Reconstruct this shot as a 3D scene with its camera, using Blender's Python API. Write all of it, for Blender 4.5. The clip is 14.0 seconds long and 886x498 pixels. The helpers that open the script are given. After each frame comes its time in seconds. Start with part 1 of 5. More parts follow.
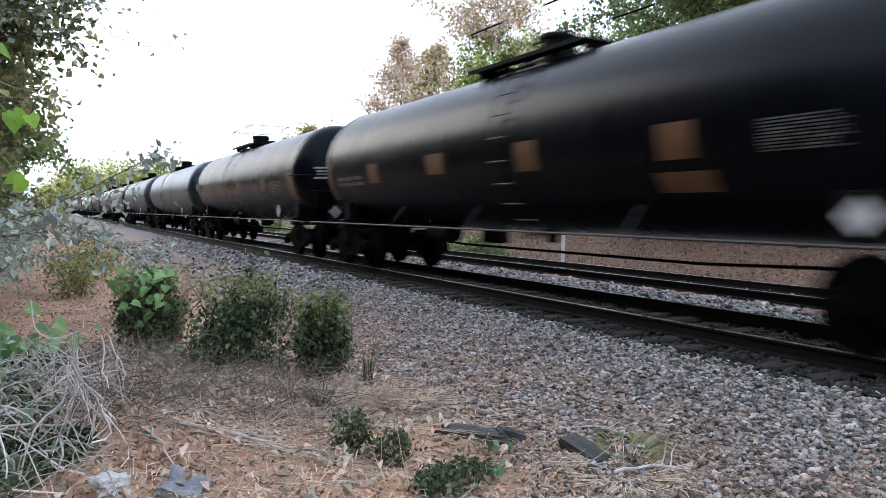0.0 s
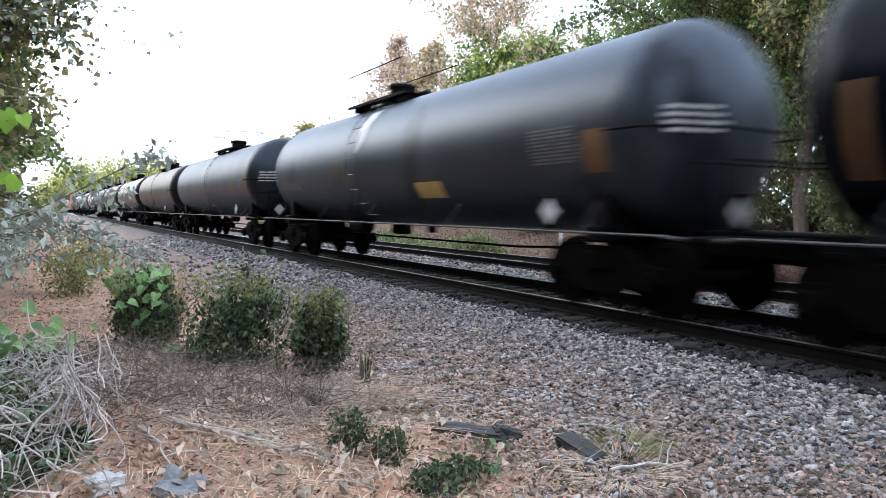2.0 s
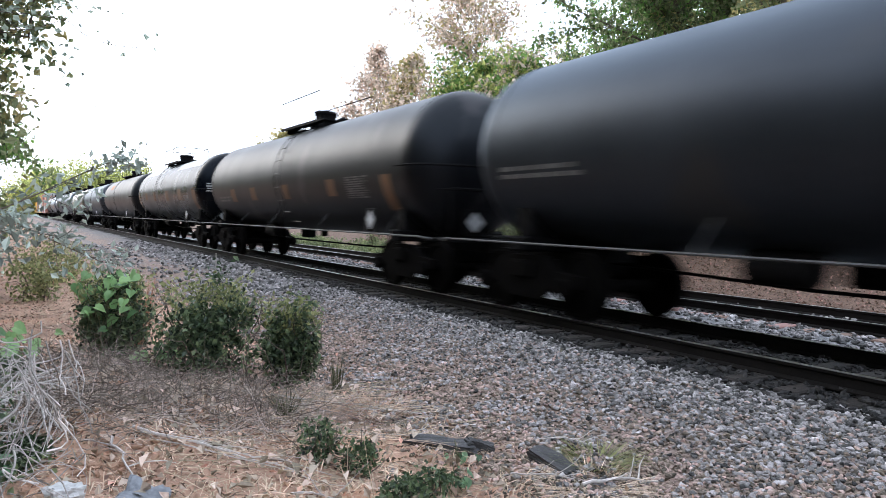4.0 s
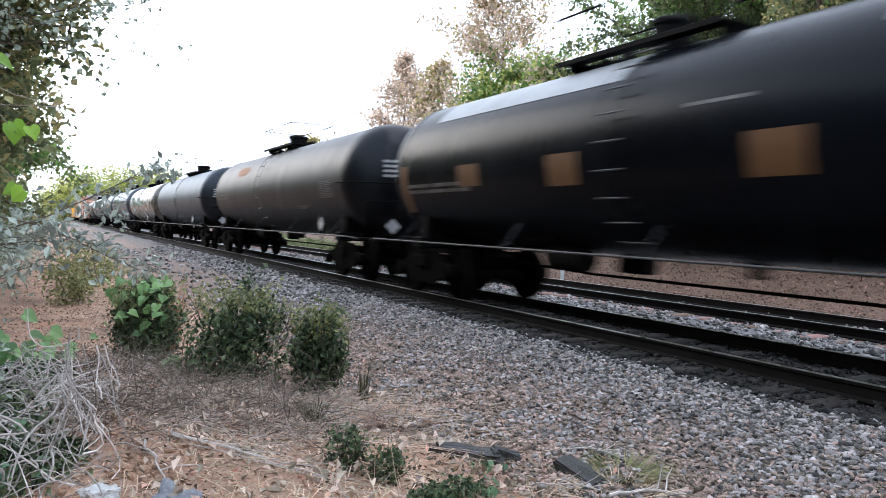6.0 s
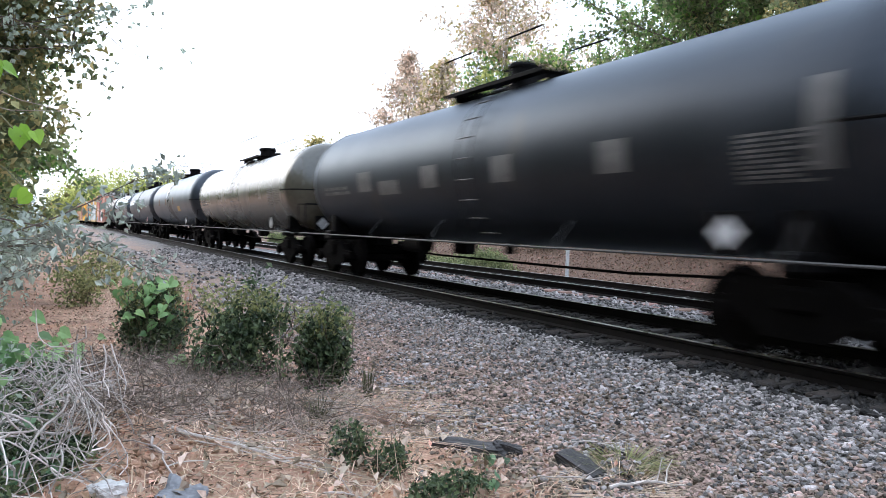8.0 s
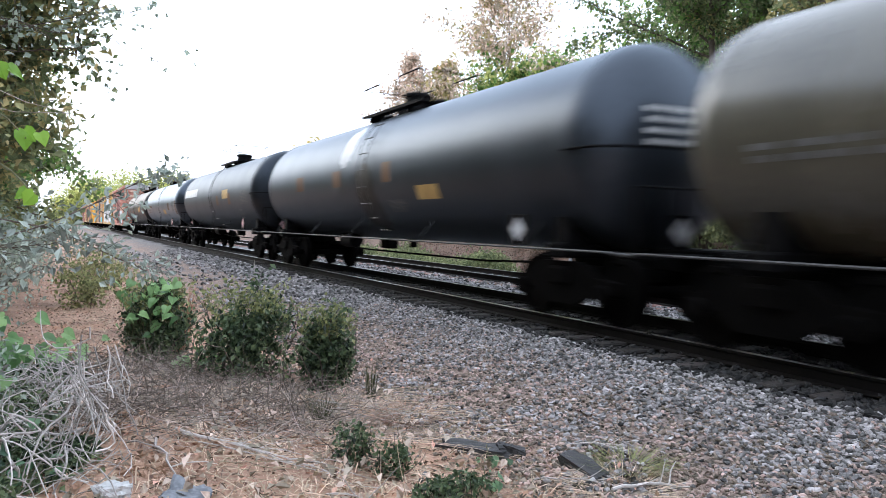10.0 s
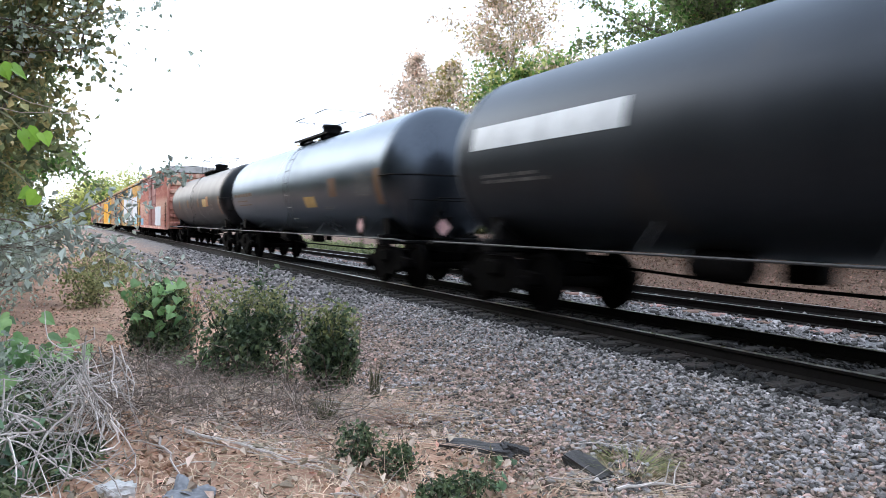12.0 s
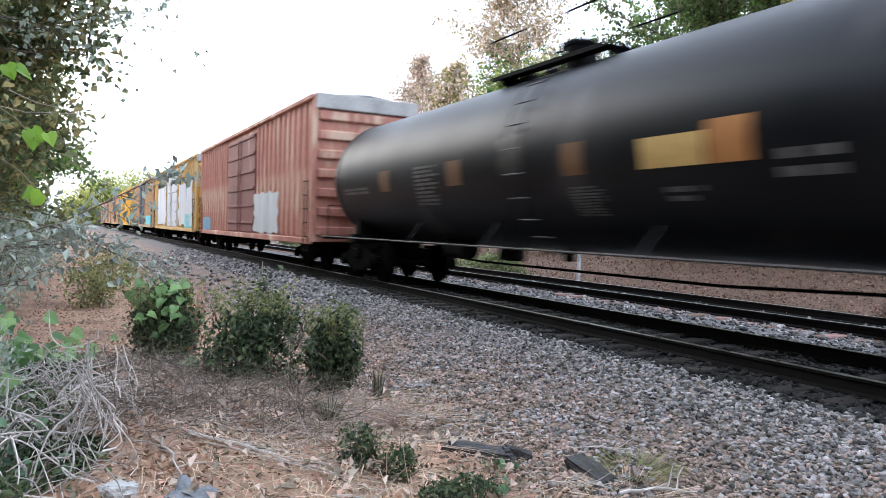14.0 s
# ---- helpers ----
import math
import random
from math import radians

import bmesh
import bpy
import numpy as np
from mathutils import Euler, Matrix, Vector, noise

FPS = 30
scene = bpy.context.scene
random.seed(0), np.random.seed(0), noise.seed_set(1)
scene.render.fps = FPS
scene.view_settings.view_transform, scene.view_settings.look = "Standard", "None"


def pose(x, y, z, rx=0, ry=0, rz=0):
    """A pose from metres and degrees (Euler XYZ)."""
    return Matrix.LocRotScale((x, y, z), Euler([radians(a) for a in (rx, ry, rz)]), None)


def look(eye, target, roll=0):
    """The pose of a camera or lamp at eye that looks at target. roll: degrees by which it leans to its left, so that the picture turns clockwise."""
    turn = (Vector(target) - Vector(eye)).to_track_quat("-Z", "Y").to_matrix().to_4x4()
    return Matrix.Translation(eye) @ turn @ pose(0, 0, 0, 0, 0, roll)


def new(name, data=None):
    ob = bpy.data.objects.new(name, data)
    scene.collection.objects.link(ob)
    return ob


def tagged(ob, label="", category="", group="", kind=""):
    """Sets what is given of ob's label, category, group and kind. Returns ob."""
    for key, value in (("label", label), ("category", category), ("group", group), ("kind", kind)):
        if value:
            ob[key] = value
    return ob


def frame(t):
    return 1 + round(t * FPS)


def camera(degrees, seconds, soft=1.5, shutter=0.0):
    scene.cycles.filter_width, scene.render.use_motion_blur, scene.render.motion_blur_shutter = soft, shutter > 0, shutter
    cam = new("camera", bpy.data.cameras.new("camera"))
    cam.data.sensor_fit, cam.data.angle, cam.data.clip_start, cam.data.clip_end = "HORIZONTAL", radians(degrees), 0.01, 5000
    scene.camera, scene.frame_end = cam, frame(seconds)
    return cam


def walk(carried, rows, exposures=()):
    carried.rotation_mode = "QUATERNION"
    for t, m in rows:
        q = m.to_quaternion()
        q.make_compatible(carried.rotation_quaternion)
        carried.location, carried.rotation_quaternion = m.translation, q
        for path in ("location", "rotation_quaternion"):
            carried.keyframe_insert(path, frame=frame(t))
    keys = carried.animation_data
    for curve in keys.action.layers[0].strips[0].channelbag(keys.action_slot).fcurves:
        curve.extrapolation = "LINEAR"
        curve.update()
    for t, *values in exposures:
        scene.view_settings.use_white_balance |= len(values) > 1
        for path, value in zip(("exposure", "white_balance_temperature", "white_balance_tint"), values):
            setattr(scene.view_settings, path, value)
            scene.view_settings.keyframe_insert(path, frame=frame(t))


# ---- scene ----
cam = camera(64.7, 14.0, soft=0.7, shutter=0.6)
CAMERA_ROWS = [
    (0, pose(-0.025, 0.074, 1.287, 87.085, -0.620, -29.510)),
    (0.5, pose(-0.018, 0.076, 1.288, 86.952, -0.547, -29.554)),
    (1, pose(-0.012, 0.080, 1.288, 86.893, -0.504, -29.747)),
    (1.5, pose(-0.008, 0.072, 1.294, 87.081, -0.513, -29.536)),
    (2, pose(-0.013, 0.070, 1.293, 86.893, -0.515, -29.677)),
    (2.5, pose(-0.026, 0.046, 1.286, 86.569, -0.765, -29.310)),
    (3, pose(0.008, 0.046, 1.285, 87.397, -0.902, -30.391)),
    (3.2, pose(0.021, 0.068, 1.283, 87.836, -1.705, -31.605)),
    (5.5, pose(-0.014, 0.111, 1.296, 87.941, -1.577, -31.203)),
    (6, pose(-0.015, 0.077, 1.307, 88.270, -1.962, -29.462)),
    (6.5, pose(-0.005, 0.040, 1.303, 88.114, -1.967, -29.088)),
    (7, pose(-0.005, 0.022, 1.297, 88.315, -1.993, -29.233)),
    (7.5, pose(-0.001, 0.008, 1.301, 88.251, -1.799, -29.385)),
    (8, pose(-0.007, -0.004, 1.300, 88.141, -1.246, -28.969)),
    (10.5, pose(-0.010, -0.007, 1.299, 88.255, -1.231, -28.681)),
    (11, pose(-0.003, 0.000, 1.291, 88.190, -1.191, -28.668)),
    (11.5, pose(-0.002, -0.001, 1.299, 88.197, -1.391, -28.642)),
    (12, pose(-0.004, -0.004, 1.298, 88.245, -1.181, -28.384)),
    (12.5, pose(0.004, -0.004, 1.296, 88.313, -1.134, -28.300)),
    (13, pose(0.003, 0.000, 1.295, 88.312, -1.397, -28.006)),
    (13.5, pose(0.008, 0.003, 1.301, 88.252, -1.517, -28.175)),
    (14, pose(-0.000, -0.000, 1.301, 88.381, -1.556, -28.049)),
]
walk(cam, CAMERA_ROWS, exposures=((0.0, 0.66), (0.5, 0.8), (1.5, 0.88), (2.5, 0.97), (5.5, 0.9), (6.5, 0.93), (8.0, 1.01), (14.0, 0.97)))

# ---- light ----
SUN_AZ, SUN_EL = -25.0, 24.0          # degrees from the track's direction, and above the horizon
world = bpy.data.worlds.new("sky")
scene.world = world
world.use_nodes = True
wn, wl = world.node_tree.nodes, world.node_tree.links
sky = wn.new("ShaderNodeTexSky")
sky.sky_type, sky.sun_disc = "NISHITA", False
sky.sun_elevation, sky.sun_rotation = radians(SUN_EL), radians(SUN_AZ)
sky.air_density, sky.dust_density, sky.ozone_density = 1.0, 4.0, 1.0
veil = wn.new("ShaderNodeMix")          # thin high cloud over the whole sky
veil.data_type = "RGBA"
veil.inputs["Factor"].default_value = 0.86
veil.inputs["B"].default_value = (8.2, 9.4, 11.5, 1)
wl.new(sky.outputs["Color"], veil.inputs["A"])
wl.new(veil.outputs["Result"], wn["Background"].inputs["Color"])
wn["Background"].inputs["Strength"].default_value = 0.15
sun = new("sun", bpy.data.lights.new("sun", "SUN"))
sun.data.energy, sun.data.angle, sun.data.color = 0.5, radians(30), (1.0, 0.94, 0.87)
sun_way = Vector((math.sin(radians(SUN_AZ)) * math.cos(radians(SUN_EL)), math.cos(radians(SUN_AZ)) * math.cos(radians(SUN_EL)), math.sin(radians(SUN_EL))))
sun.matrix_world = look(sun_way * 100, (0, 0, 0))


# ---- materials ----
def material(name, low, high, rough=0.8, metal=0.0, scale=4.0, fine=40.0, bump=0.3, depth=0.01, spots=None, spot_at=0.62, spot_scale=2.0,
             random_by="", spread=0.35, stretch=(1, 1, 1), rough_spread=0.1, leaf=0.0, extra=None, gloss=0.5, tint=None):
    """Two colours mixed by noise at two sizes, with fine relief; spots: a third colour in patches; random_by: 'island' or 'object'."""
    m = bpy.data.materials.new(name)
    m.use_nodes = True
    n, l = m.node_tree.nodes, m.node_tree.links
    p = n["Principled BSDF"]
    tc = n.new("ShaderNodeTexCoord")
    mp = n.new("ShaderNodeMapping")
    mp.inputs["Scale"].default_value = stretch
    l.new(tc.outputs["Object"], mp.inputs["Vector"])
    big = n.new("ShaderNodeTexNoise")
    big.inputs["Scale"].default_value, big.inputs["Detail"].default_value = scale, 6
    small = n.new("ShaderNodeTexNoise")
    small.inputs["Scale"].default_value, small.inputs["Detail"].default_value = fine, 4
    l.new(mp.outputs["Vector"], big.inputs["Vector"])
    l.new(mp.outputs["Vector"], small.inputs["Vector"])
    add = n.new("ShaderNodeMath")
    add.operation = "MULTIPLY_ADD"
    l.new(small.outputs["Fac"], add.inputs[0])
    add.inputs[1].default_value = 0.5
    l.new(big.outputs["Fac"], add.inputs[2])
    ramp = n.new("ShaderNodeMapRange")
    ramp.inputs["From Min"].default_value, ramp.inputs["From Max"].default_value = 0.5, 1.0
    l.new(add.outputs[0], ramp.inputs["Value"])
    mix = n.new("ShaderNodeMix")
    mix.data_type = "RGBA"
    mix.inputs["A"].default_value, mix.inputs["B"].default_value = (*low, 1), (*high, 1)
    l.new(ramp.outputs["Result"], mix.inputs["Factor"])
    colour = mix.outputs["Result"]
    if spots:
        sp = n.new("ShaderNodeTexNoise")
        sp.inputs["Scale"].default_value, sp.inputs["Detail"].default_value = spot_scale, 5
        l.new(mp.outputs["Vector"], sp.inputs["Vector"])
        sr = n.new("ShaderNodeMapRange")
        sr.inputs["From Min"].default_value, sr.inputs["From Max"].default_value = spot_at, spot_at + 0.08
        l.new(sp.outputs["Fac"], sr.inputs["Value"])
        m2 = n.new("ShaderNodeMix")
        m2.data_type = "RGBA"
        l.new(sr.outputs["Result"], m2.inputs["Factor"])
        l.new(colour, m2.inputs["A"])
        m2.inputs["B"].default_value = (*spots, 1)
        colour = m2.outputs["Result"]
    if random_by:
        if random_by == "island":
            rn = n.new("ShaderNodeNewGeometry").outputs["Random Per Island"]
        else:
            rn = n.new("ShaderNodeObjectInfo").outputs["Random"]
        rr = n.new("ShaderNodeMapRange")
        rr.inputs["To Min"].default_value, rr.inputs["To Max"].default_value = 1 - spread, 1 + spread
        l.new(rn, rr.inputs["Value"])
        hs = n.new("ShaderNodeHueSaturation")
        l.new(colour, hs.inputs["Color"])
        l.new(rr.outputs["Result"], hs.inputs["Value"])
        hr = n.new("ShaderNodeMapRange")
        hr.inputs["To Min"].default_value, hr.inputs["To Max"].default_value = 0.5 + 0.04 * spread, 0.5 - 0.04 * spread
        l.new(rn, hr.inputs["Value"])
        l.new(hr.outputs["Result"], hs.inputs["Hue"])
        colour = hs.outputs["Color"]
    if extra:
        colour = extra(n, l, colour)
    l.new(colour, p.inputs["Base Color"])
    rg = n.new("ShaderNodeMapRange")
    rg.inputs["To Min"].default_value, rg.inputs["To Max"].default_value = max(0.02, rough - rough_spread), min(1, rough + rough_spread)
    l.new(big.outputs["Fac"], rg.inputs["Value"])
    l.new(rg.outputs["Result"], p.inputs["Roughness"])
    p.inputs["Metallic"].default_value = metal
    p.inputs["Specular IOR Level"].default_value = gloss
    if tint:
        p.inputs["Specular Tint"].default_value = (*tint, 1)
    if leaf:
        tr = n.new("ShaderNodeBsdfTranslucent")
        l.new(colour, tr.inputs["Color"])
        ms = n.new("ShaderNodeMixShader")
        ms.inputs["Fac"].default_value = leaf
        l.new(p.outputs["BSDF"], ms.inputs[1])
        l.new(tr.outputs["BSDF"], ms.inputs[2])
        l.new(ms.outputs["Shader"], n["Material Output"].inputs["Surface"])
    if bump:
        b = n.new("ShaderNodeBump")
        b.inputs["Strength"].default_value, b.inputs["Distance"].default_value = bump, depth
        l.new(add.outputs[0], b.inputs["Height"])
        l.new(b.outputs["Normal"], p.inputs["Normal"])
    return m


def ground_colour(n, l, colour):
    """Grey gravel beside the tracks, reddish soil with straw towards the bank, leaf litter beyond the tracks."""
    g = n.new("ShaderNodeNewGeometry")
    sx = n.new("ShaderNodeSeparateXYZ")
    l.new(g.outputs["Position"], sx.inputs["Vector"])
    no = n.new("ShaderNodeTexNoise")
    no.inputs["Scale"].default_value, no.inputs["Detail"].default_value = 0.9, 7
    l.new(g.outputs["Position"], no.inputs["Vector"])
    off = n.new("ShaderNodeMath")
    off.operation = "MULTIPLY_ADD"
    l.new(no.outputs["Fac"], off.inputs[0])
    off.inputs[1].default_value = 3.0
    wide = n.new("ShaderNodeMapRange")             # the gravel widens with distance along the line
    wide.inputs["From Min"].default_value, wide.inputs["From Max"].default_value, wide.inputs["To Max"].default_value = 13, 40, 1.5
    l.new(sx.outputs["Y"], wide.inputs["Value"])
    east = n.new("ShaderNodeMath")
    east.operation = "LESS_THAN"
    l.new(sx.outputs["X"], east.inputs[0])
    east.inputs[1].default_value = 4.0
    more = n.new("ShaderNodeMath")
    more.operation = "MULTIPLY_ADD"
    l.new(wide.outputs["Result"], more.inputs[0])
    l.new(east.outputs[0], more.inputs[1])
    l.new(sx.outputs["X"], more.inputs[2])
    l.new(more.outputs[0], off.inputs[2])
    out = colour
    # the near-black step at 7.3 paints the train's shade onto the track bed
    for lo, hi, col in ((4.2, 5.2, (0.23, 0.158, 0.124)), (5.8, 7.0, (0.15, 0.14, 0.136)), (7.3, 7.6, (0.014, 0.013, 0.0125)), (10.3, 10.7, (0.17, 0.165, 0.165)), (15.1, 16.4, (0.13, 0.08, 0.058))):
        r = n.new("ShaderNodeMapRange")
        r.inputs["From Min"].default_value, r.inputs["From Max"].default_value = lo, hi
        l.new(off.outputs[0], r.inputs["Value"])
        fine = n.new("ShaderNodeTexNoise")
        fine.inputs["Scale"].default_value, fine.inputs["Detail"].default_value = 22, 6
        l.new(g.outputs["Position"], fine.inputs["Vector"])
        fr = n.new("ShaderNodeMapRange")
        fr.inputs["From Min"].default_value, fr.inputs["From Max"].default_value = 0.3, 0.7
        fr.inputs["To Min"].default_value, fr.inputs["To Max"].default_value = 0.35, 1.6
        l.new(fine.outputs["Fac"], fr.inputs["Value"])
        v = n.new("ShaderNodeVectorMath")
        v.operation = "SCALE"
        v.inputs[0].default_value = col
        l.new(fr.outputs["Result"], v.inputs["Scale"])
        m = n.new("ShaderNodeMix")
        m.data_type = "RGBA"
        l.new(r.outputs["Result"], m.inputs["Factor"])
        l.new(out, m.inputs["A"])
        l.new(v.outputs["Vector"], m.inputs["B"])
        out = m.outputs["Result"]
    return out


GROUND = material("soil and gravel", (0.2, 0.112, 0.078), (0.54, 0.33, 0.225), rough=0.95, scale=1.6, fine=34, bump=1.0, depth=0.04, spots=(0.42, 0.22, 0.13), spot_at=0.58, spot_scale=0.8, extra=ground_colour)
STONE = material("ballast stone", (0.07, 0.064, 0.062), (0.38, 0.355, 0.345), rough=0.85, scale=8, fine=60, bump=0.5, depth=0.004, random_by="island", spread=0.92)
# oily stones, coloured darker still to hold the shade below the train
OILY_SHADED_STONE = material("oily ballast darkened for train shade", (0.006, 0.0055, 0.0055), (0.035, 0.032, 0.031), rough=0.8, scale=8, fine=60, bump=0.5, depth=0.004, random_by="island", spread=0.7)
TAN_STONE = material("dusty tan stone", (0.1, 0.074, 0.06), (0.42, 0.32, 0.255), rough=0.9, scale=8, fine=60, bump=0.5, depth=0.004, random_by="island", spread=0.75)
STONE_PIECE = material("loose ballast stone", (0.1, 0.093, 0.09), (0.42, 0.39, 0.38), rough=0.85, scale=8, fine=60, bump=0.5, depth=0.004, random_by="object", spread=0.55)
# rail sides near black: shadow of the passing cars is in the colour
RAIL = material("rail steel darkened for train shade", (0.003, 0.0025, 0.0022), (0.01, 0.0075, 0.0065), rough=0.8, scale=3, fine=50, gloss=0.15)
RAIL_HEAD = material("worn rail head", (0.3, 0.29, 0.28), (0.45, 0.43, 0.42), rough=0.3, metal=0.9, scale=3, fine=40, bump=0.1)
# main-track ties, darkened in colour as they lie shaded by the cars
TIE = material("oily creosote wood darkened for shade", (0.006, 0.005, 0.0045), (0.05, 0.04, 0.035), rough=0.9, scale=3, fine=30, stretch=(1, 12, 12), random_by="object", spread=0.4)
TIE_RED = material("old red-brown wood", (0.16, 0.09, 0.07), (0.32, 0.2, 0.16), rough=0.9, scale=3, fine=30, stretch=(1, 12, 12), random_by="object", spread=0.4)
BLACK_STEEL = material("near-black steel", (0.002, 0.002, 0.0024), (0.0065, 0.006, 0.006), rough=0.7, scale=3, fine=30, gloss=0.06)
TRUCK_STEEL = material("near-black truck castings", (0.0012, 0.0011, 0.0011), (0.0042, 0.0036, 0.0033), rough=0.9, scale=4, fine=40, gloss=0.04)
HANDRAIL = material("scuffed grey railing", (0.02, 0.02, 0.021), (0.075, 0.075, 0.076), rough=0.6, metal=0.1, scale=5, fine=40)
HEAD_MARK = material("white stencil paint", (0.2, 0.2, 0.2), (0.45, 0.44, 0.43), rough=0.6, scale=6, fine=60, bump=0.05)
WHITE_MARK = material("dirty white stencil paint", (0.035, 0.035, 0.035), (0.15, 0.146, 0.142), rough=0.6, scale=6, fine=60, bump=0.05)
PALE_MARK = material("faded grey stencil paint", (0.05, 0.05, 0.05), (0.13, 0.127, 0.125), rough=0.6, scale=6, fine=60, bump=0.05)
ORANGE_MARK = material("faded orange reflective sheet", (0.26, 0.1, 0.025), (0.42, 0.18, 0.05), rough=0.55, scale=5, fine=60, bump=0.05)
BROWN_MARK = material("grimy orange reflective sheet", (0.072, 0.031, 0.009), (0.135, 0.06, 0.019), rough=0.55, scale=5, fine=60, bump=0.05)
YELLOW_MARK = material("yellow stencil panel", (0.36, 0.22, 0.06), (0.55, 0.36, 0.13), rough=0.55, scale=5, fine=60, bump=0.05)
PLACARD = material("white hazard placard", (0.33, 0.33, 0.34), (0.52, 0.52, 0.53), rough=0.5, scale=5, fine=40, bump=0.05)
PLACARD_RED = material("red and white placard", (0.55, 0.3, 0.3), (0.7, 0.45, 0.44), rough=0.5, scale=5, fine=40, bump=0.05)
BARK = material("grey-brown bark", (0.07, 0.05, 0.04), (0.18, 0.14, 0.11), rough=0.95, scale=4, fine=25, stretch=(3, 3, 0.7), bump=0.8, depth=0.02)
DEAD_WOOD = material("bleached dead stems", (0.3, 0.26, 0.235), (0.66, 0.6, 0.56), rough=0.9, scale=3, fine=40, random_by="island", spread=0.4)
STRAW = material("dry straw", (0.4, 0.29, 0.19), (0.72, 0.57, 0.42), rough=0.9, scale=3, fine=40, bump=0, random_by="island", spread=0.5)
LITTER = material("fallen brown leaves", (0.32, 0.175, 0.105), (0.64, 0.43, 0.3), rough=0.9, scale=3, fine=40, bump=0, random_by="island", spread=0.6)
DARK_LITTER = material("dark curled leaves", (0.07, 0.045, 0.032), (0.24, 0.15, 0.1), rough=0.9, scale=3, fine=40, bump=0, random_by="island", spread=0.6)
BANK_LITTER = material("red-brown leaf litter", (0.09, 0.05, 0.036), (0.32, 0.21, 0.155), rough=0.9, scale=3, fine=40, bump=0, random_by="island", spread=0.7)
CHAR = material("charred timber", (0.012, 0.011, 0.011), (0.06, 0.055, 0.055), rough=0.55, scale=4, fine=40, stretch=(1, 8, 8), bump=0.8)
ROCK = material("blue-grey rock", (0.12, 0.125, 0.14), (0.3, 0.31, 0.33), rough=0.8, scale=4, fine=30, bump=0.8, depth=0.02)
PALE_ROCK = material("pale rock", (0.4, 0.39, 0.38), (0.6, 0.59, 0.58), rough=0.85, scale=4, fine=30, bump=0.6, depth=0.02)


def leaf_material(name, low, high, spread=0.5, rough=0.5, leaf=0.5):
    return material(name, low, high, rough=rough, scale=1.2, fine=12, bump=0, random_by="island", spread=spread, leaf=leaf)


LEAF_DARK = leaf_material("dark evergreen leaf", (0.03, 0.058, 0.03), (0.18, 0.24, 0.12), rough=0.3, spread=0.8)
LEAF_GREEN = leaf_material("fresh green leaf", (0.09, 0.19, 0.045), (0.2, 0.34, 0.09))
LEAF_LIGHT = leaf_material("light vine leaf", (0.13, 0.27, 0.03), (0.22, 0.42, 0.06))
LEAF_GREY = leaf_material("grey-green privet leaf", (0.24, 0.31, 0.23), (0.5, 0.56, 0.46), rough=0.4)
LEAF_WOOD = leaf_material("woodland leaf", (0.12, 0.155, 0.07), (0.3, 0.33, 0.17), leaf=0.6)
LEAF_YELLOW = leaf_material("turning yellow leaf", (0.28, 0.25, 0.1), (0.5, 0.43, 0.2), leaf=0.6)
LEAF_PINK = leaf_material("thin russet autumn leaf", (0.5, 0.39, 0.3), (0.74, 0.62, 0.5))
LEAF_OLIVE = leaf_material("olive shrub leaf", (0.17, 0.19, 0.07), (0.4, 0.4, 0.19))
LEAF_SILVER = leaf_material("silvery shiny leaf", (0.26, 0.31, 0.26), (0.52, 0.57, 0.5), rough=0.3, leaf=0.25)
LEAF_FAR = leaf_material("distant yellow-green leaf", (0.3, 0.34, 0.1), (0.48, 0.5, 0.18))


def tank_paint(name, low, high, rough, spots=None, spot_at=0.62, spot_scale=0.8, fine=18, scale=0.7, stretch=(1, 1, 0.45), extra=None, gloss=0.2, metal=0.0):
    return material(name, low, high, rough=rough, metal=metal, scale=scale, fine=fine, bump=0.06, depth=0.004, spots=spots, spot_at=spot_at, spot_scale=spot_scale, stretch=stretch, rough_spread=0.08, extra=extra, gloss=gloss, tint=(0.8, 0.9, 1.0))


TANK = {
    "black": tank_paint("black tank enamel", (0.0014, 0.0019, 0.0032), (0.0042, 0.0052, 0.0078), 0.28, gloss=0.085),
    "worn": tank_paint("dusty black tank enamel", (0.013, 0.0155, 0.02), (0.03, 0.034, 0.041), 0.44, metal=0.6, gloss=0.5, spots=(0.035, 0.034, 0.034), spot_at=0.6),
    "grey": tank_paint("faded blue-grey tank paint", (0.024, 0.029, 0.037), (0.05, 0.058, 0.071), 0.4, metal=0.6, gloss=0.5, spots=(0.01, 0.011, 0.014), spot_at=0.58, spot_scale=1.1),
    "brown": tank_paint("rusty brown-black tank paint", (0.0026, 0.0028, 0.0038), (0.01, 0.0098, 0.0112), 0.4, gloss=0.18, spots=(0.03, 0.0268, 0.0275), spot_at=0.6, spot_scale=0.9),
    "slate": tank_paint("dull slate tank paint", (0.024, 0.029, 0.036), (0.044, 0.05, 0.061), 0.38, metal=0.6, gloss=0.6),
    "cream": tank_paint("dusty olive-brown tank enamel", (0.05, 0.045, 0.034), (0.11, 0.098, 0.072), 0.27, spots=(0.03, 0.027, 0.022), spot_at=0.6, gloss=0.6),
    "gloss": tank_paint("glossy blue-black tank enamel", (0.04, 0.048, 0.06), (0.064, 0.074, 0.09), 0.3, gloss=0.7, metal=0.8),
}


def car_paint(name, low, high, spots=None, spot_at=0.6):
    return material(name, low, high, rough=0.7, scale=1.2, fine=14, bump=0.1, depth=0.004, stretch=(1, 1, 0.3), spots=spots, spot_at=spot_at, spot_scale=1.3)


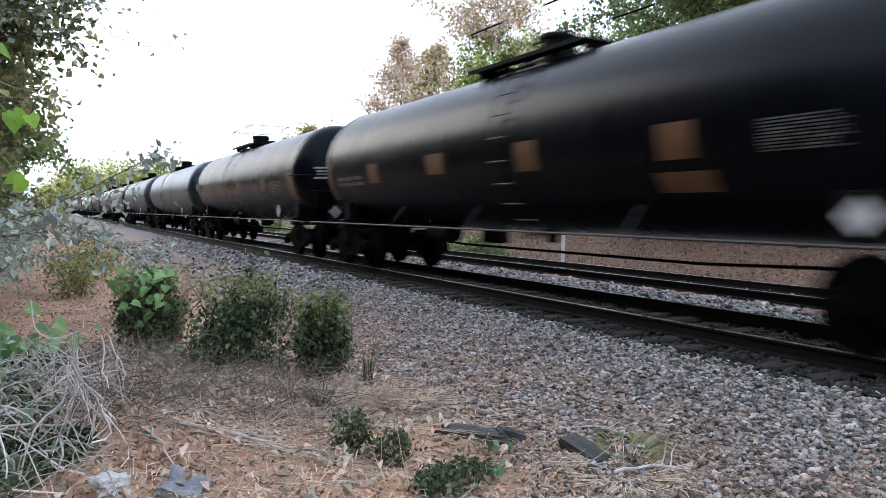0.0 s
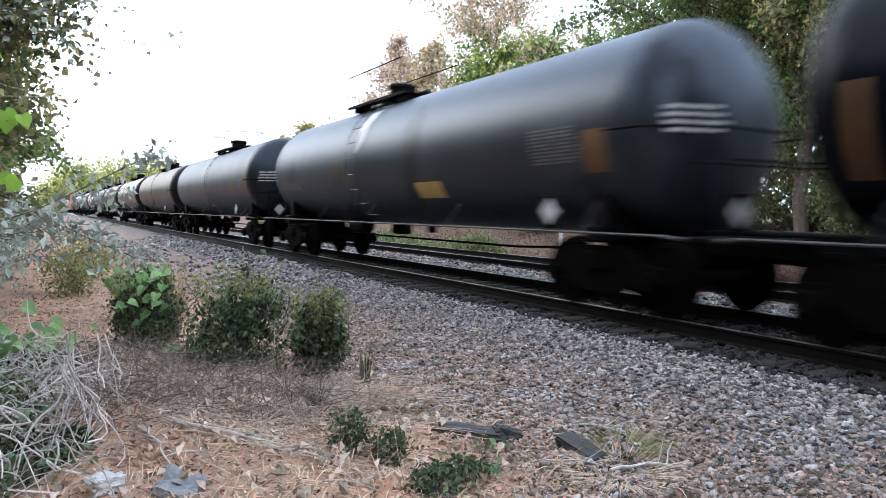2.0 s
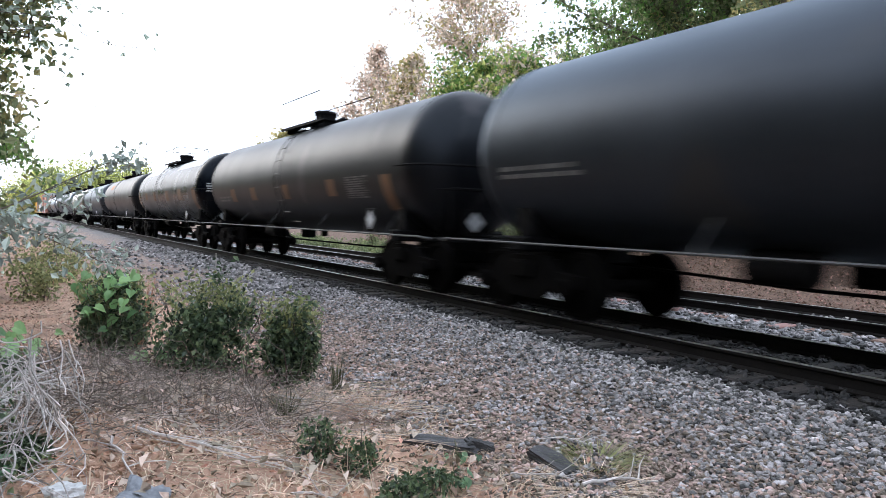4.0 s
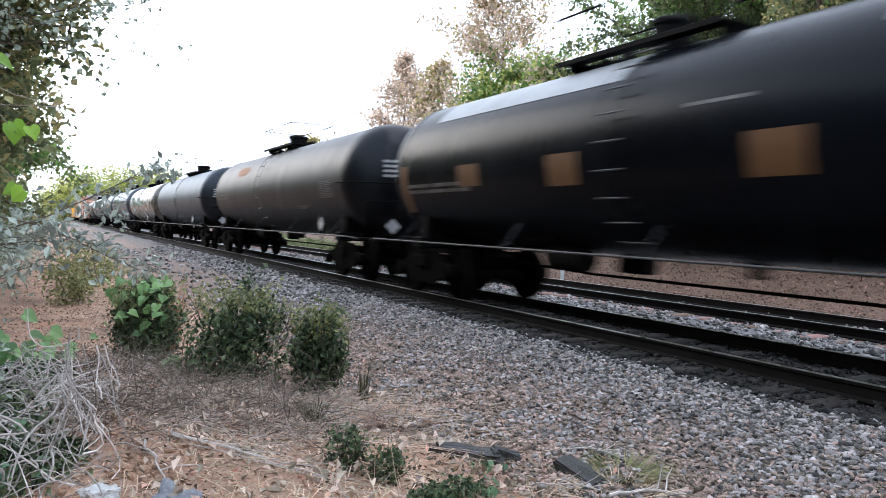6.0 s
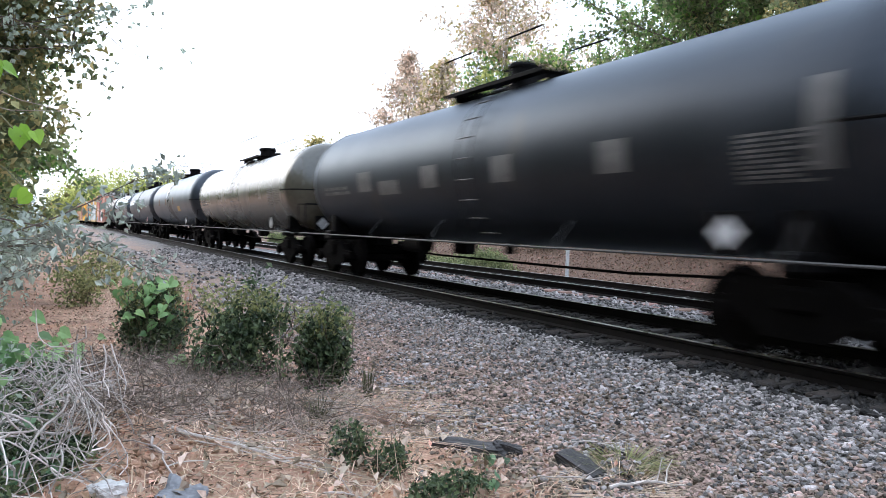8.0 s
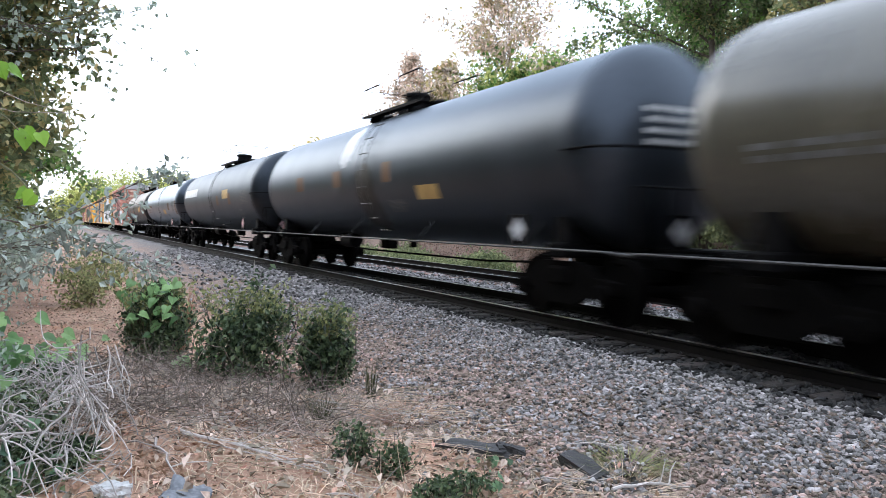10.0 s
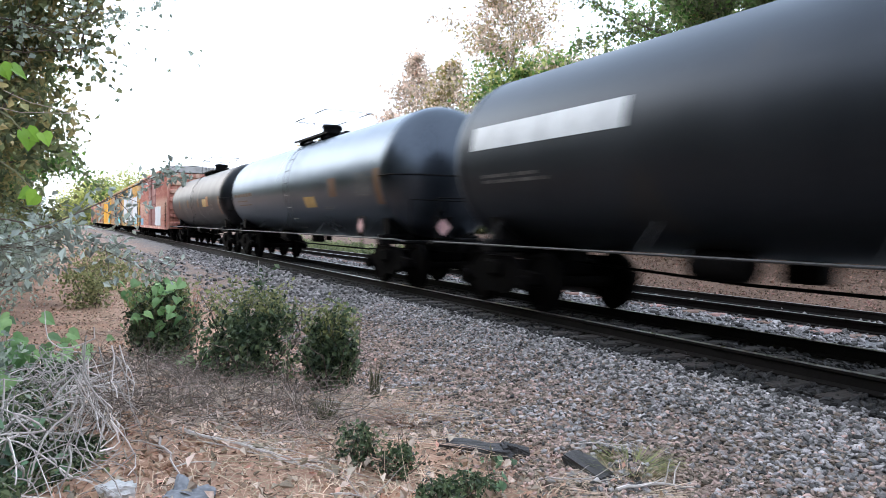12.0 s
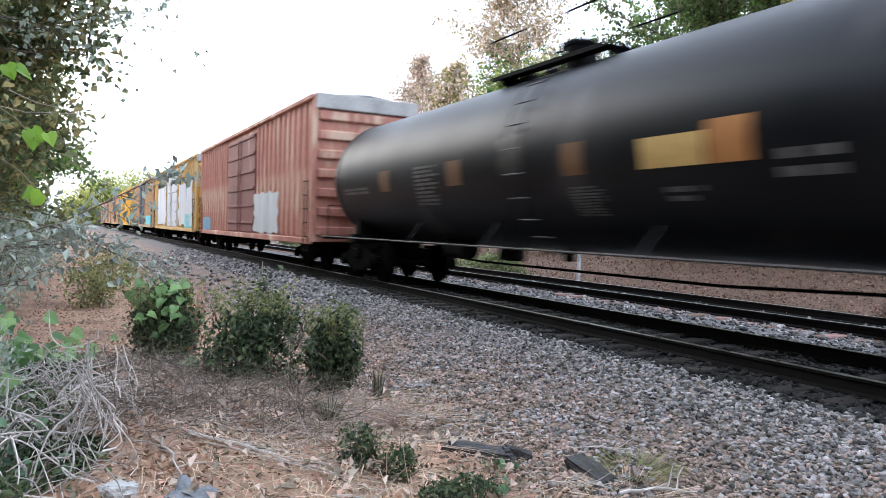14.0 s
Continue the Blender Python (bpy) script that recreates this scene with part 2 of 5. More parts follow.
# ---- mesh helpers ----
class Geo:
    """Vertices and faces gathered for one mesh."""

    def __init__(self):
        self.v, self.f = [], []

    def add(self, verts, faces):
        o = len(self.v)
        self.v += [tuple(p) for p in verts]
        self.f += [tuple(o + i for i in q) for q in faces]
        return self

    def box(self, c, s, bevel=0.01, turn=None):
        hx, hy, hz = s[0] / 2, s[1] / 2, s[2] / 2
        b = min(bevel, hx * 0.45, hy * 0.45, hz * 0.45)
        vs, idx = [], {}
        for sx in (-1, 1):
            for sy in (-1, 1):
                for sz in (-1, 1):
                    for ax in range(3):
                        p = [sx * (hx - b), sy * (hy - b), sz * (hz - b)]
                        p[ax] = (sx * hx, sy * hy, sz * hz)[ax]
                        idx[(sx, sy, sz, ax)] = len(vs)
                        vs.append(Vector(p))
        fs = []
        for ax in range(3):
            a1, a2 = [a for a in range(3) if a != ax]
            for sg in (-1, 1):
                ring = []
                for s1, s2 in ((-1, -1), (1, -1), (1, 1), (-1, 1)):
                    k = [0, 0, 0]
                    k[ax], k[a1], k[a2] = sg, s1, s2
                    ring.append(idx[(*k, ax)])
                fs.append(ring)
        for ax in range(3):
            a1, a2 = [a for a in range(3) if a != ax]
            for s1 in (-1, 1):
                for s2 in (-1, 1):
                    q = []
                    for sg, first in ((-1, a1), (-1, a2), (1, a2), (1, a1)):
                        k = [0, 0, 0]
                        k[ax], k[a1], k[a2] = sg, s1, s2
                        q.append(idx[(*k, first)])
                    fs.append(q)
        for sx in (-1, 1):
            for sy in (-1, 1):
                for sz in (-1, 1):
                    fs.append([idx[(sx, sy, sz, a)] for a in range(3)])
        m = Matrix.Translation(c) @ (turn if turn else Matrix.Identity(4))
        return self.add([m @ p for p in vs], fs)

    def tube(self, path, radius, n=6, end=None, cap=True):
        """A round bar along a path; end: the radius at its tip."""
        path = [Vector(p) for p in path]
        rings, fs, vs = [], [], []
        up = Vector((0.13, 0.21, 0.97))
        for i, p in enumerate(path):
            d = (path[min(i + 1, len(path) - 1)] - path[max(i - 1, 0)]).normalized()
            a = d.cross(up)
            if a.length < 0.05:
                a = d.cross(Vector((1, 0, 0)))
            a.normalize()
            b = d.cross(a)
            r = radius if end is None else radius + (end - radius) * i / (len(path) - 1)
            for k in range(n):
                w = 2 * math.pi * k / n
                vs.append(p + (a * math.cos(w) + b * math.sin(w)) * r)
        for i in range(len(path) - 1):
            for k in range(n):
                fs.append((i * n + k, i * n + (k + 1) % n, (i + 1) * n + (k + 1) % n, (i + 1) * n + k))
        if cap:
            fs.append(tuple(range(n))[::-1])
            fs.append(tuple((len(path) - 1) * n + k for k in range(n)))
        return self.add(vs, fs)

    def lathe(self, profile, n, axis="y", centre=(0, 0, 0)):
        """Rings of (along, radius) about an axis through the centre."""
        vs, fs = [], []
        for a, r in profile:
            for k in range(n):
                w = 2 * math.pi * k / n
                c, s = r * math.cos(w), r * math.sin(w)
                q = {"y": (c, a, s), "x": (a, c, s), "z": (c, s, a)}[axis]
                vs.append(Vector(centre) + Vector(q))
        for i in range(len(profile) - 1):
            for k in range(n):
                fs.append((i * n + k, i * n + (k + 1) % n, (i + 1) * n + (k + 1) % n, (i + 1) * n + k))
        fs.append(tuple(range(n)))
        fs.append(tuple((len(profile) - 1) * n + k for k in range(n)))
        return self.add(vs, fs)

    def mesh(self, name, smooth=False):
        me = bpy.data.meshes.new(name)
        me.from_pydata(self.v, [], self.f)
        bm = bmesh.new()
        bm.from_mesh(me)
        bmesh.ops.recalc_face_normals(bm, faces=bm.faces)
        bm.to_mesh(me)
        bm.free()
        if smooth:
            me.shade_smooth()
            me.set_sharp_from_angle(angle=radians(40))
        return me


def part(name, mesh, mat, parent=None, label="", at=None):
    """Links a mesh (shared meshes keep their own slot and take the material on the object)."""
    ob = new(name, mesh)
    if not mesh.materials:
        mesh.materials.append(mat)
    if mesh.materials[0] != mat:
        ob.material_slots[0].link = "OBJECT"
        ob.material_slots[0].material = mat
    if parent:
        ob.parent = parent
    if at is not None:
        ob.matrix_basis = at
    if label:
        tagged(ob, label)
    return ob


def raw_mesh(name, v, f, mat):
    me = bpy.data.meshes.new(name)
    me.from_pydata(v.tolist() if hasattr(v, "tolist") else v, [], f.tolist() if hasattr(f, "tolist") else f)
    me.materials.append(mat)
    return me


# ---- ground ----
XT, X2 = 7.38, 11.48            # centre lines of the two tracks
BED = -0.2


def site(x, y):
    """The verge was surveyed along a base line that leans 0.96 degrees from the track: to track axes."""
    return x - 0.0167 * y, y + 0.0167 * x


def ramp01(x, a, b):
    t = min(1, max(0, (x - a) / (b - a)))
    return t * t * (3 - 2 * t)


def ground_z(x, y):
    z = -0.42 + 0.22 * ramp01(x, 4.2, 6.2)
    z += 0.2 * ramp01(-x, -2.6, -0.6) + 0.45 * ramp01(-x, 0.2, 3.0) + 0.9 * ramp01(-x, 2.5, 12)
    z -= 0.55 * ramp01(x, 13.4, 15.2)
    z += 1.6 * ramp01(x, 16.0, 24.0)
    z += 0.12 * ramp01(y, 12, 30) * ramp01(-x, -3.2, 0.0)
    z += (0.0108 * x - 0.079) * (1 - ramp01(x, 4.0, 6.0))
    for mx, my, mh, mr in ((0.5, 5.4, 0.16, 0.32), (1.25, 5.8, 0.11, 0.35), (0.95, 5.2, 0.06, 0.3), (1.7, 6.3, 0.06, 0.4), (0.3, 7.6, 0.1, 0.6)):
        mx, my = site(mx, my)
        z += mh * math.exp(-((x - mx) ** 2 + (y - my) ** 2) / mr ** 2)
    rough = 0.02 if 4.4 < x < 14 else 0.06
    if -15 < x < 30 and -10 < y < 90:
        z += rough * noise.noise((x * 1.3, y * 1.3, 3.1)) + rough * 0.5 * noise.noise((x * 4.1, y * 4.1, 7.7))
    return z


def build_ground():
    xs = np.concatenate([[-2500, -900, -300, -120, -60, -30, -18], np.arange(-12, -4, 0.8), np.arange(-4, 16, 0.16), np.arange(16, 30, 0.6), [34, 45, 70, 130, 320, 900, 2500]])
    ys = np.concatenate([[-2500, -800, -250, -80, -30, -12, -6], np.arange(-3, 18, 0.16), np.arange(18, 45, 0.5), np.arange(45, 120, 3), [140, 190, 280, 500, 1000, 2500, 4200]])
    v = [(x, y, ground_z(x, y)) for y in ys for x in xs]
    n = len(xs)
    f = [(j * n + i, j * n + i + 1, (j + 1) * n + i + 1, (j + 1) * n + i) for j in range(len(ys) - 1) for i in range(n - 1)]
    me = raw_mesh("ground", v, f, GROUND)
    me.shade_smooth()
    return tagged(new("ground", me), "reddish dirt verge and grey gravel railway bed", "ground", kind="structure")


build_ground()

Y_NEAR, Y_FAR = -14.0, 420.0


def rail_meshes():
    g, h = Geo(), Geo()
    prof = [(-0.07, -0.172), (0.07, -0.172), (0.07, -0.158), (0.012, -0.135), (0.012, -0.045), (0.034, -0.03), (0.034, -0.004), (-0.034, -0.004), (-0.034, -0.03), (-0.012, -0.045), (-0.012, -0.135), (-0.07, -0.158)]
    n = len(prof)
    vs = [(x, y, z) for y in (Y_NEAR, Y_FAR) for x, z in prof]
    g.add(vs, [(i, (i + 1) % n, n + (i + 1) % n, n + i) for i in range(n)] + [tuple(range(n)), tuple(range(n, 2 * n))])
    h.box((0, (Y_NEAR + Y_FAR) / 2, -0.001), (0.066, Y_FAR - Y_NEAR, 0.006), 0.002)
    return g.mesh("rail"), h.mesh("rail_head")


def build_track(x, tie_mat, label, shift):
    track = tagged(new("railway_track"), label, "railway track", kind="structure")
    track.location = (x, 0, 0)
    body, head = RAILS
    for sx in (-0.752, 0.752):
        r = part("rail", body, RAIL, track, at=pose(sx, 0, 0))
        part("rail_head", head, RAIL_HEAD, r, "polished steel running surface")
    rng = random.Random(int(x * 10))
    for i in range(170):
        y = -6 + shift + i * 0.52
        part("tie", TIE_MESHES[rng.randrange(3)], tie_mat, track, at=pose(rng.uniform(-0.07, 0.07), y + rng.uniform(-0.03, 0.03), BED - 0.055 + rng.uniform(-0.01, 0.01), 0, 0, rng.uniform(-1.2, 1.2)))
        if i < 75:
            for sx in (-0.752, 0.752):
                part("tie_plate", PLATE_MESH, RAIL, track, at=pose(sx, y, -0.176))
    g = Geo()
    for i in range(330):
        g.box((rng.uniform(-0.06, 0.06), -6 + shift + (170 + i) * 0.52 * 1.4, BED - 0.055), (2.6, 0.23, 0.16), 0.01)
    far = part("distant_ties", g.mesh("distant_ties"), tie_mat, track)
    far["kind"] = "stuff"
    return track


def make_ties():
    out = []
    for k in range(3):
        g = Geo()
        g.box((0, 0, 0), (2.6 - 0.06 * k, 0.23, 0.17), 0.014 + 0.004 * k)
        out.append(g.mesh("tie"))
    return out


RAILS = rail_meshes()
TIE_MESHES = make_ties()
PLATE_MESH = Geo().box((0, 0, 0), (0.34, 0.19, 0.016), 0.004).mesh("tie_plate")
build_track(XT, TIE, "main track of steel rails on dark wooden ties", 0.0)
build_track(X2, TIE_RED, "second track of rusty rails on red-brown ties", 0.21)

# ---- tank cars ----
SPEED = 14.82
RAD, HZ, HALF, TOP = 1.39, 2.39, 7.1, 3.78     # shell radius, its axis, half its straight length, its crown
SMALL, LARGE = (1.39, 7.1), (1.48, 7.55)
MOVERS = []                     # (thing, y of its middle at the start)
WHEELS = []


def shell_mesh():
    prof = []
    for i in range(9):
        w = math.pi / 2 * i / 8
        prof.append((-HALF - 0.72 * math.cos(w), max(0.02, RAD * math.sin(w))))
    for y in (-HALF + 0.06, -3.6, -1.2, 1.2, 3.6, HALF - 0.06):
        prof.append((y, RAD))
    for i in range(8, -1, -1):
        w = math.pi / 2 * i / 8
        prof.append((HALF + 0.72 * math.cos(w), max(0.02, RAD * math.sin(w))))
    return Geo().lathe(prof, 72, "y", (0, 0, HZ)).mesh("tank_shell", True)


def seam_mesh(y):
    prof = [(y - 0.05, RAD - 0.01), (y - 0.035, RAD + 0.009), (y + 0.035, RAD + 0.009), (y + 0.05, RAD - 0.01)]
    return Geo().lathe(prof, 72, "y", (0, 0, HZ)).mesh("weld_band", True)


def patch_mesh(name, y0, y1, a0, a1, lift=0.005):
    """A thin sheet bent onto the near side of the shell; angles in degrees up from its middle line."""
    n = max(2, int(abs(a1 - a0) / 4) + 1)
    vs, fs = [], []
    for lay in (lift, lift - 0.004):
        for i in range(n + 1):
            w = radians(a0 + (a1 - a0) * i / n)
            r = RAD + lay
            for y in (y0, y1):
                vs.append((-r * math.cos(w), y, HZ + r * math.sin(w)))
    m = 2 * (n + 1)
    for i in range(n):
        fs.append((2 * i, 2 * i + 1, 2 * i + 3, 2 * i + 2))
        fs.append((m + 2 * i, m + 2 * i + 2, m + 2 * i + 3, m + 2 * i + 1))
        fs.append((2 * i, 2 * i + 2, m + 2 * i + 2, m + 2 * i))
        fs.append((2 * i + 1, m + 2 * i + 1, m + 2 * i + 3, 2 * i + 3))
    fs += [(0, m, m + 1, 1), (2 * n, 2 * n + 1, m + 2 * n + 1, m + 2 * n)]
    return Geo().add(vs, fs).mesh(name, True)


def ragged_mesh(name, y0, y1, a0, a1, seed, lift=0.004):
    """A stain with an uneven outline on the near side of the shell."""
    g = Geo()
    cy, ca, hy, ha = (y0 + y1) / 2, (a0 + a1) / 2, abs(y1 - y0) / 2, abs(a1 - a0) / 2
    n, rings = 44, 5

    def at(u, v, lay):
        w = radians(ca + v * ha)
        return (-(RAD + lay) * math.cos(w), cy + u * hy, HZ + (RAD + lay) * math.sin(w))

    vs = [at(0, 0, lift)]
    for k in range(1, rings + 1):
        for i in range(n):
            q = 2 * math.pi * i / n
            c, s = math.cos(q), math.sin(q)
            edge = 0.8 / max(abs(c), abs(s)) ** 0.6 + 0.34 * noise.noise((c * 1.6, s * 1.6, seed)) + 0.16 * noise.noise((c * 6, s * 6, seed))
            vs.append(at(c * edge * k / rings, s * edge * k / rings, lift if k < rings else 0.0005))
    fs = [(0, 1 + i, 1 + (i + 1) % n) for i in range(n)]
    for k in range(rings - 1):
        for i in range(n):
            a, c = 1 + k * n + i, 1 + k * n + (i + 1) % n
            fs.append((a, a + n, c + n, c))
    return g.add(vs, fs).mesh(name, True)


def text_mesh(name, y0, y1, a0, a1, lines, rng):
    """Rows of plain bars: lettering that cannot be read."""
    g = Geo()
    step = (a1 - a0) / lines
    for i in range(lines):
        lo = a0 + step * i + step * 0.22
        hi = a0 + step * (i + 1) - step * 0.22
        y = y1 - rng.uniform(0, 0.05)
        stop = y0 + rng.uniform(0, 0.3) * (y1 - y0)
        while y > stop:
            w = rng.uniform(0.12, 0.4) * min(1.0, (y1 - y0))
            e = max(stop, y - w)
            vs = []
            for a in (lo, hi):
                for yy in (y, e):
                    q = radians(a)
                    vs.append((-(RAD + 0.004) * math.cos(q), yy, HZ + (RAD + 0.004) * math.sin(q)))
            for a in (lo, hi):
                for yy in (y, e):
                    q = radians(a)
                    vs.append((-(RAD - 0.004) * math.cos(q), yy, HZ + (RAD - 0.004) * math.sin(q)))
            g.add(vs, [(0, 1, 3, 2), (4, 6, 7, 5), (0, 2, 6, 4), (1, 5, 7, 3), (0, 4, 5, 1), (2, 3, 7, 6)])
            y = e - rng.uniform(0.04, 0.14)
    return g.mesh(name)


def head_text(x0, x1, z0, z1, rng):
    """Bars of lettering that follow the curve of the front head."""
    g = Geo()

    def at(x, z, lift):
        q = max(0.05, 1 - (x * x + (z - HZ) ** 2) / RAD ** 2)
        return (x, -HALF - 0.72 * q ** 0.5 - lift, z)

    for i in range(4):
        lo = z1 - (i + 0.7) * (z1 - z0) / 4
        hi = z1 - (i + 0.2) * (z1 - z0) / 4
        x, stop = x0 + rng.uniform(0, 0.08), x1 - rng.uniform(0, 0.15)
        while x < stop:
            e = min(stop, x + rng.uniform(0.12, 0.25))
            c = ((x, lo), (e, lo), (e, hi), (x, hi))
            vs = [at(a, z, 0.008) for a, z in c] + [at(a, z, 0.002) for a, z in c]
            g.add(vs, [(0, 1, 2, 3), (7, 6, 5, 4), (0, 4, 5, 1), (1, 5, 6, 2), (2, 6, 7, 3), (3, 7, 4, 0)])
            x = e + 0.03
    return g.mesh("head_lettering")


def truck_meshes():
    """Side frames, bolster, springs; and one wheelset."""
    frame_g = Geo()
    for x in (0.0,):
        top = [(-1.12, 0.62), (-0.75, 0.66), (-0.42, 0.86), (0.42, 0.86), (0.75, 0.66), (1.12, 0.62), (1.12, 0.46), (0.72, 0.46), (0.36, 0.26), (-0.36, 0.26), (-0.72, 0.46), (-1.12, 0.46)]
        n = len(top)
        vs = [(x - 0.06, y, z) for y, z in top] + [(x + 0.06, y, z) for y, z in top]
        frame_g.add(vs, [tuple(range(n)), tuple(range(n, 2 * n))] + [(i, (i + 1) % n, n + (i + 1) % n, n + i) for i in range(n)])
    side = frame_g.mesh("side_frame")
    b = Geo()
    b.box((0, 0, 0.66), (2.3, 0.42, 0.26), 0.04)
    b.box((0, 0, 0.84), (0.9, 0.5, 0.14), 0.03)
    for sx in (-1, 1):
        for dy in (-0.16, 0.0, 0.16):
            b.tube([(sx * 1.02, dy, 0.3), (sx * 1.02, dy, 0.55)], 0.07, 8)
        for dy in (-0.9, 0.9):
            b.lathe([(-0.08, 0.1), (0.0, 0.13), (0.08, 0.1)], 12, "x", (sx * 1.1, dy, 0.457))
    bolster = b.mesh("bolster", True)
    w = Geo()
    for sx in (-1, 1):
        prof = [(-0.07, 0.1), (-0.065, 0.38), (-0.075, 0.4), (-0.075, 0.485), (-0.045, 0.485), (-0.035, 0.46), (0.07, 0.455), (0.07, 0.4), (0.04, 0.38), (0.05, 0.1)]
        if sx < 0:
            prof = [(-a, r) for a, r in reversed(prof)]
        w.lathe(prof, 32, "x", (sx * 0.75, 0, 0))
    w.lathe([(-1.08, 0.07), (-0.7, 0.09), (0, 0.08), (0.7, 0.09), (1.08, 0.07)], 12, "x")
    for sx in (-1, 1):
        for k in range(3):
            a = 2 * math.pi * k / 3
            w.box((sx * 1.09, 0.045 * math.cos(a), 0.045 * math.sin(a)), (0.02, 0.025, 0.025), 0.003)
    return side, bolster, w.mesh("wheelset", True)


SIDE_FRAME, BOLSTER, WHEELSET = truck_meshes()


def add_truck(car, y):
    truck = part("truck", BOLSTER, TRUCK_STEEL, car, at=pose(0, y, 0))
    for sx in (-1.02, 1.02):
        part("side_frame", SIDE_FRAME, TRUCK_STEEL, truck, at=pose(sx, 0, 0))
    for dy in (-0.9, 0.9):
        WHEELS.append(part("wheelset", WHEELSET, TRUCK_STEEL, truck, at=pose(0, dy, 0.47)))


def fixture_meshes():
    out, far = {}, HALF - 7.05
    out["stub_sill"] = Geo().box((0, 6.95 + far, 0.93), (0.5, 2.7, 0.3), 0.02).mesh("stub_sill")
    g = Geo().box((0, 6.45 + far, 1.02), (2.5, 0.35, 0.22), 0.03)
    for sx in (-1, 1):
        g.box((sx * 0.85, 6.45 + far, 1.3), (0.5, 0.3, 0.5), 0.03)
    out["body_bolster"] = g.mesh("body_bolster")
    out["end_platform"] = Geo().box((0, 8.05 + far, 1.0), (2.9, 0.34, 0.06), 0.01).mesh("end_platform")
    g = Geo().tube([(0, 8.1 + far, 0.86), (0, 8.5 + far, 0.86)], 0.09, 8)
    g.box((0.02, 8.52 + far, 0.86), (0.26, 0.24, 0.3), 0.05)
    out["coupler"] = g.mesh("coupler")
    g = Geo()                                            # end handrail on posts
    for x in (-1.3, -0.5, 0.5, 1.3):
        g.tube([(x, 8.12 + far, 1.0), (x, 8.12 + far, 1.85)], 0.014, 6)
    g.tube([(-1.3, 8.12 + far, 1.85), (1.3, 8.12 + far, 1.85)], 0.014, 6)
    out["end_railing"] = g.mesh("end_railing", True)
    g = Geo()                                            # running rod along both sides
    for sx in (-1, 1):
        g.tube([(sx * 1.52, -7.9 - far, 1.04), (sx * 1.52, 7.9 + far, 1.04)], 0.016, 8)
        for y in (-6.6, -3.2, 0.4, 3.2, 6.6):
            g.tube([(sx * 1.52, y, 1.04), (sx * 1.2, y, 1.42)], 0.008, 6)
        for s in (-1, 1):
            g.tube([(sx * 1.52, s * (7.9 + far), 1.04), (sx * 1.42, s * (8.18 + far), 1.0)], 0.02, 6)
    out["side_rail"] = g.mesh("side_rail", True)
    g = Geo()                                            # ladder on the near side and its mate
    for sx in (-1, 1):
        for dy in (-0.22, 0.22):
            path = []
            for i in range(13):
                a = radians(-78 + 150 * i / 12)
                r = RAD + 0.11
                path.append((sx * r * math.cos(a), dy, HZ + r * math.sin(a)))
            path = [(sx * 1.5, dy, 0.5)] + [p for p in path if p[2] > 1.5]
            g.tube(path, 0.008, 6)
    out["ladder"] = g.mesh("ladder", True)
    g = Geo()
    g.tube([(0, -0.22, 0), (0, 0.22, 0)], 0.013, 6)
    out["rung"] = g.mesh("rung", True)
    out["end_walk"] = Geo().box((0, 1.35, TOP + 0.05), (1.3, 0.4, 0.03), 0.008).mesh("end_walk")
    out["side_walk"] = Geo().box((0.58, 0, TOP + 0.053), (0.3, 2.28, 0.03), 0.008).box((0.73, 0, TOP + 0.03), (0.02, 3.1, 0.07), 0.006).mesh("side_walk")
    g = Geo()                                            # cross bearers of the platform round the manway
    for y in (-1.4, -0.7, 0.7, 1.4):
        g.box((0, y, TOP - 0.02), (1.2, 0.06, 0.12), 0.01)
    out["top_platform"] = g.mesh("top_platform")
    g = Geo()
    g.lathe([(0, 0.3), (0.42, 0.3), (0.44, 0.33), (0.49, 0.33), (0.53, 0.28), (0.56, 0.02)], 28, "z", (0, 0, TOP - 0.06))
    for k in range(8):
        a = math.pi / 4 * k
        g.box((0.32 * math.cos(a), 0.32 * math.sin(a), TOP + 0.39), (0.05, 0.05, 0.09), 0.01)
    out["manway"] = g.mesh("manway", True)
    g = Geo()
    g.lathe([(0, 0.16), (0.2, 0.16), (0.24, 0.1), (0.25, 0.01)], 16, "z", (0, 0, TOP - 0.03))
    out["valve"] = g.mesh("valve", True)
    g = Geo()                                            # low rails along both edges of the platform
    for x in (-0.72, 0.72):
        for y in (-1.5, 0.2, 1.5):
            g.tube([(x, y, TOP + 0.04), (x, y, TOP + 0.78)], 0.011, 6)
        g.tube([(x, -1.5, TOP + 0.78), (x, 1.5, TOP + 0.78)], 0.013, 6)
    out["handrail"] = g.mesh("handrail", True)
    g = Geo()                                            # bent safety rail round one end of the platform
    for x in (-0.7, 0.7):
        g.tube([(x, 0.62, TOP + 0.04), (x, 0.62, TOP + 0.66), (x, 0.52, TOP + 0.72), (x, -0.52, TOP + 0.72), (x, -0.6, TOP + 0.66), (x, -0.6, TOP + 0.04)], 0.016, 6)
    g.tube([(-0.7, -0.5, TOP + 0.72), (0.7, -0.5, TOP + 0.72)], 0.016, 6)
    out["end_rail"] = g.mesh("end_rail", True)
    g = Geo()
    g.lathe([(0, 0.1), (0.12, 0.1), (0.16, 0.17), (0.25, 0.17), (0.32, 0.3), (0.45, 0.3)], 18, "z", (0, 0, 0.82))
    out["bottom_outlet"] = g.mesh("bottom_outlet", True)
    g = Geo()
    g.tube([(0.1, -6.2, 0.78), (0.1, -3, 0.66), (0.1, 3, 0.66), (0.1, 6.2, 0.78)], 0.022, 8)
    g.box((0.45, 2.4, 0.86), (0.3, 0.6, 0.3), 0.04)
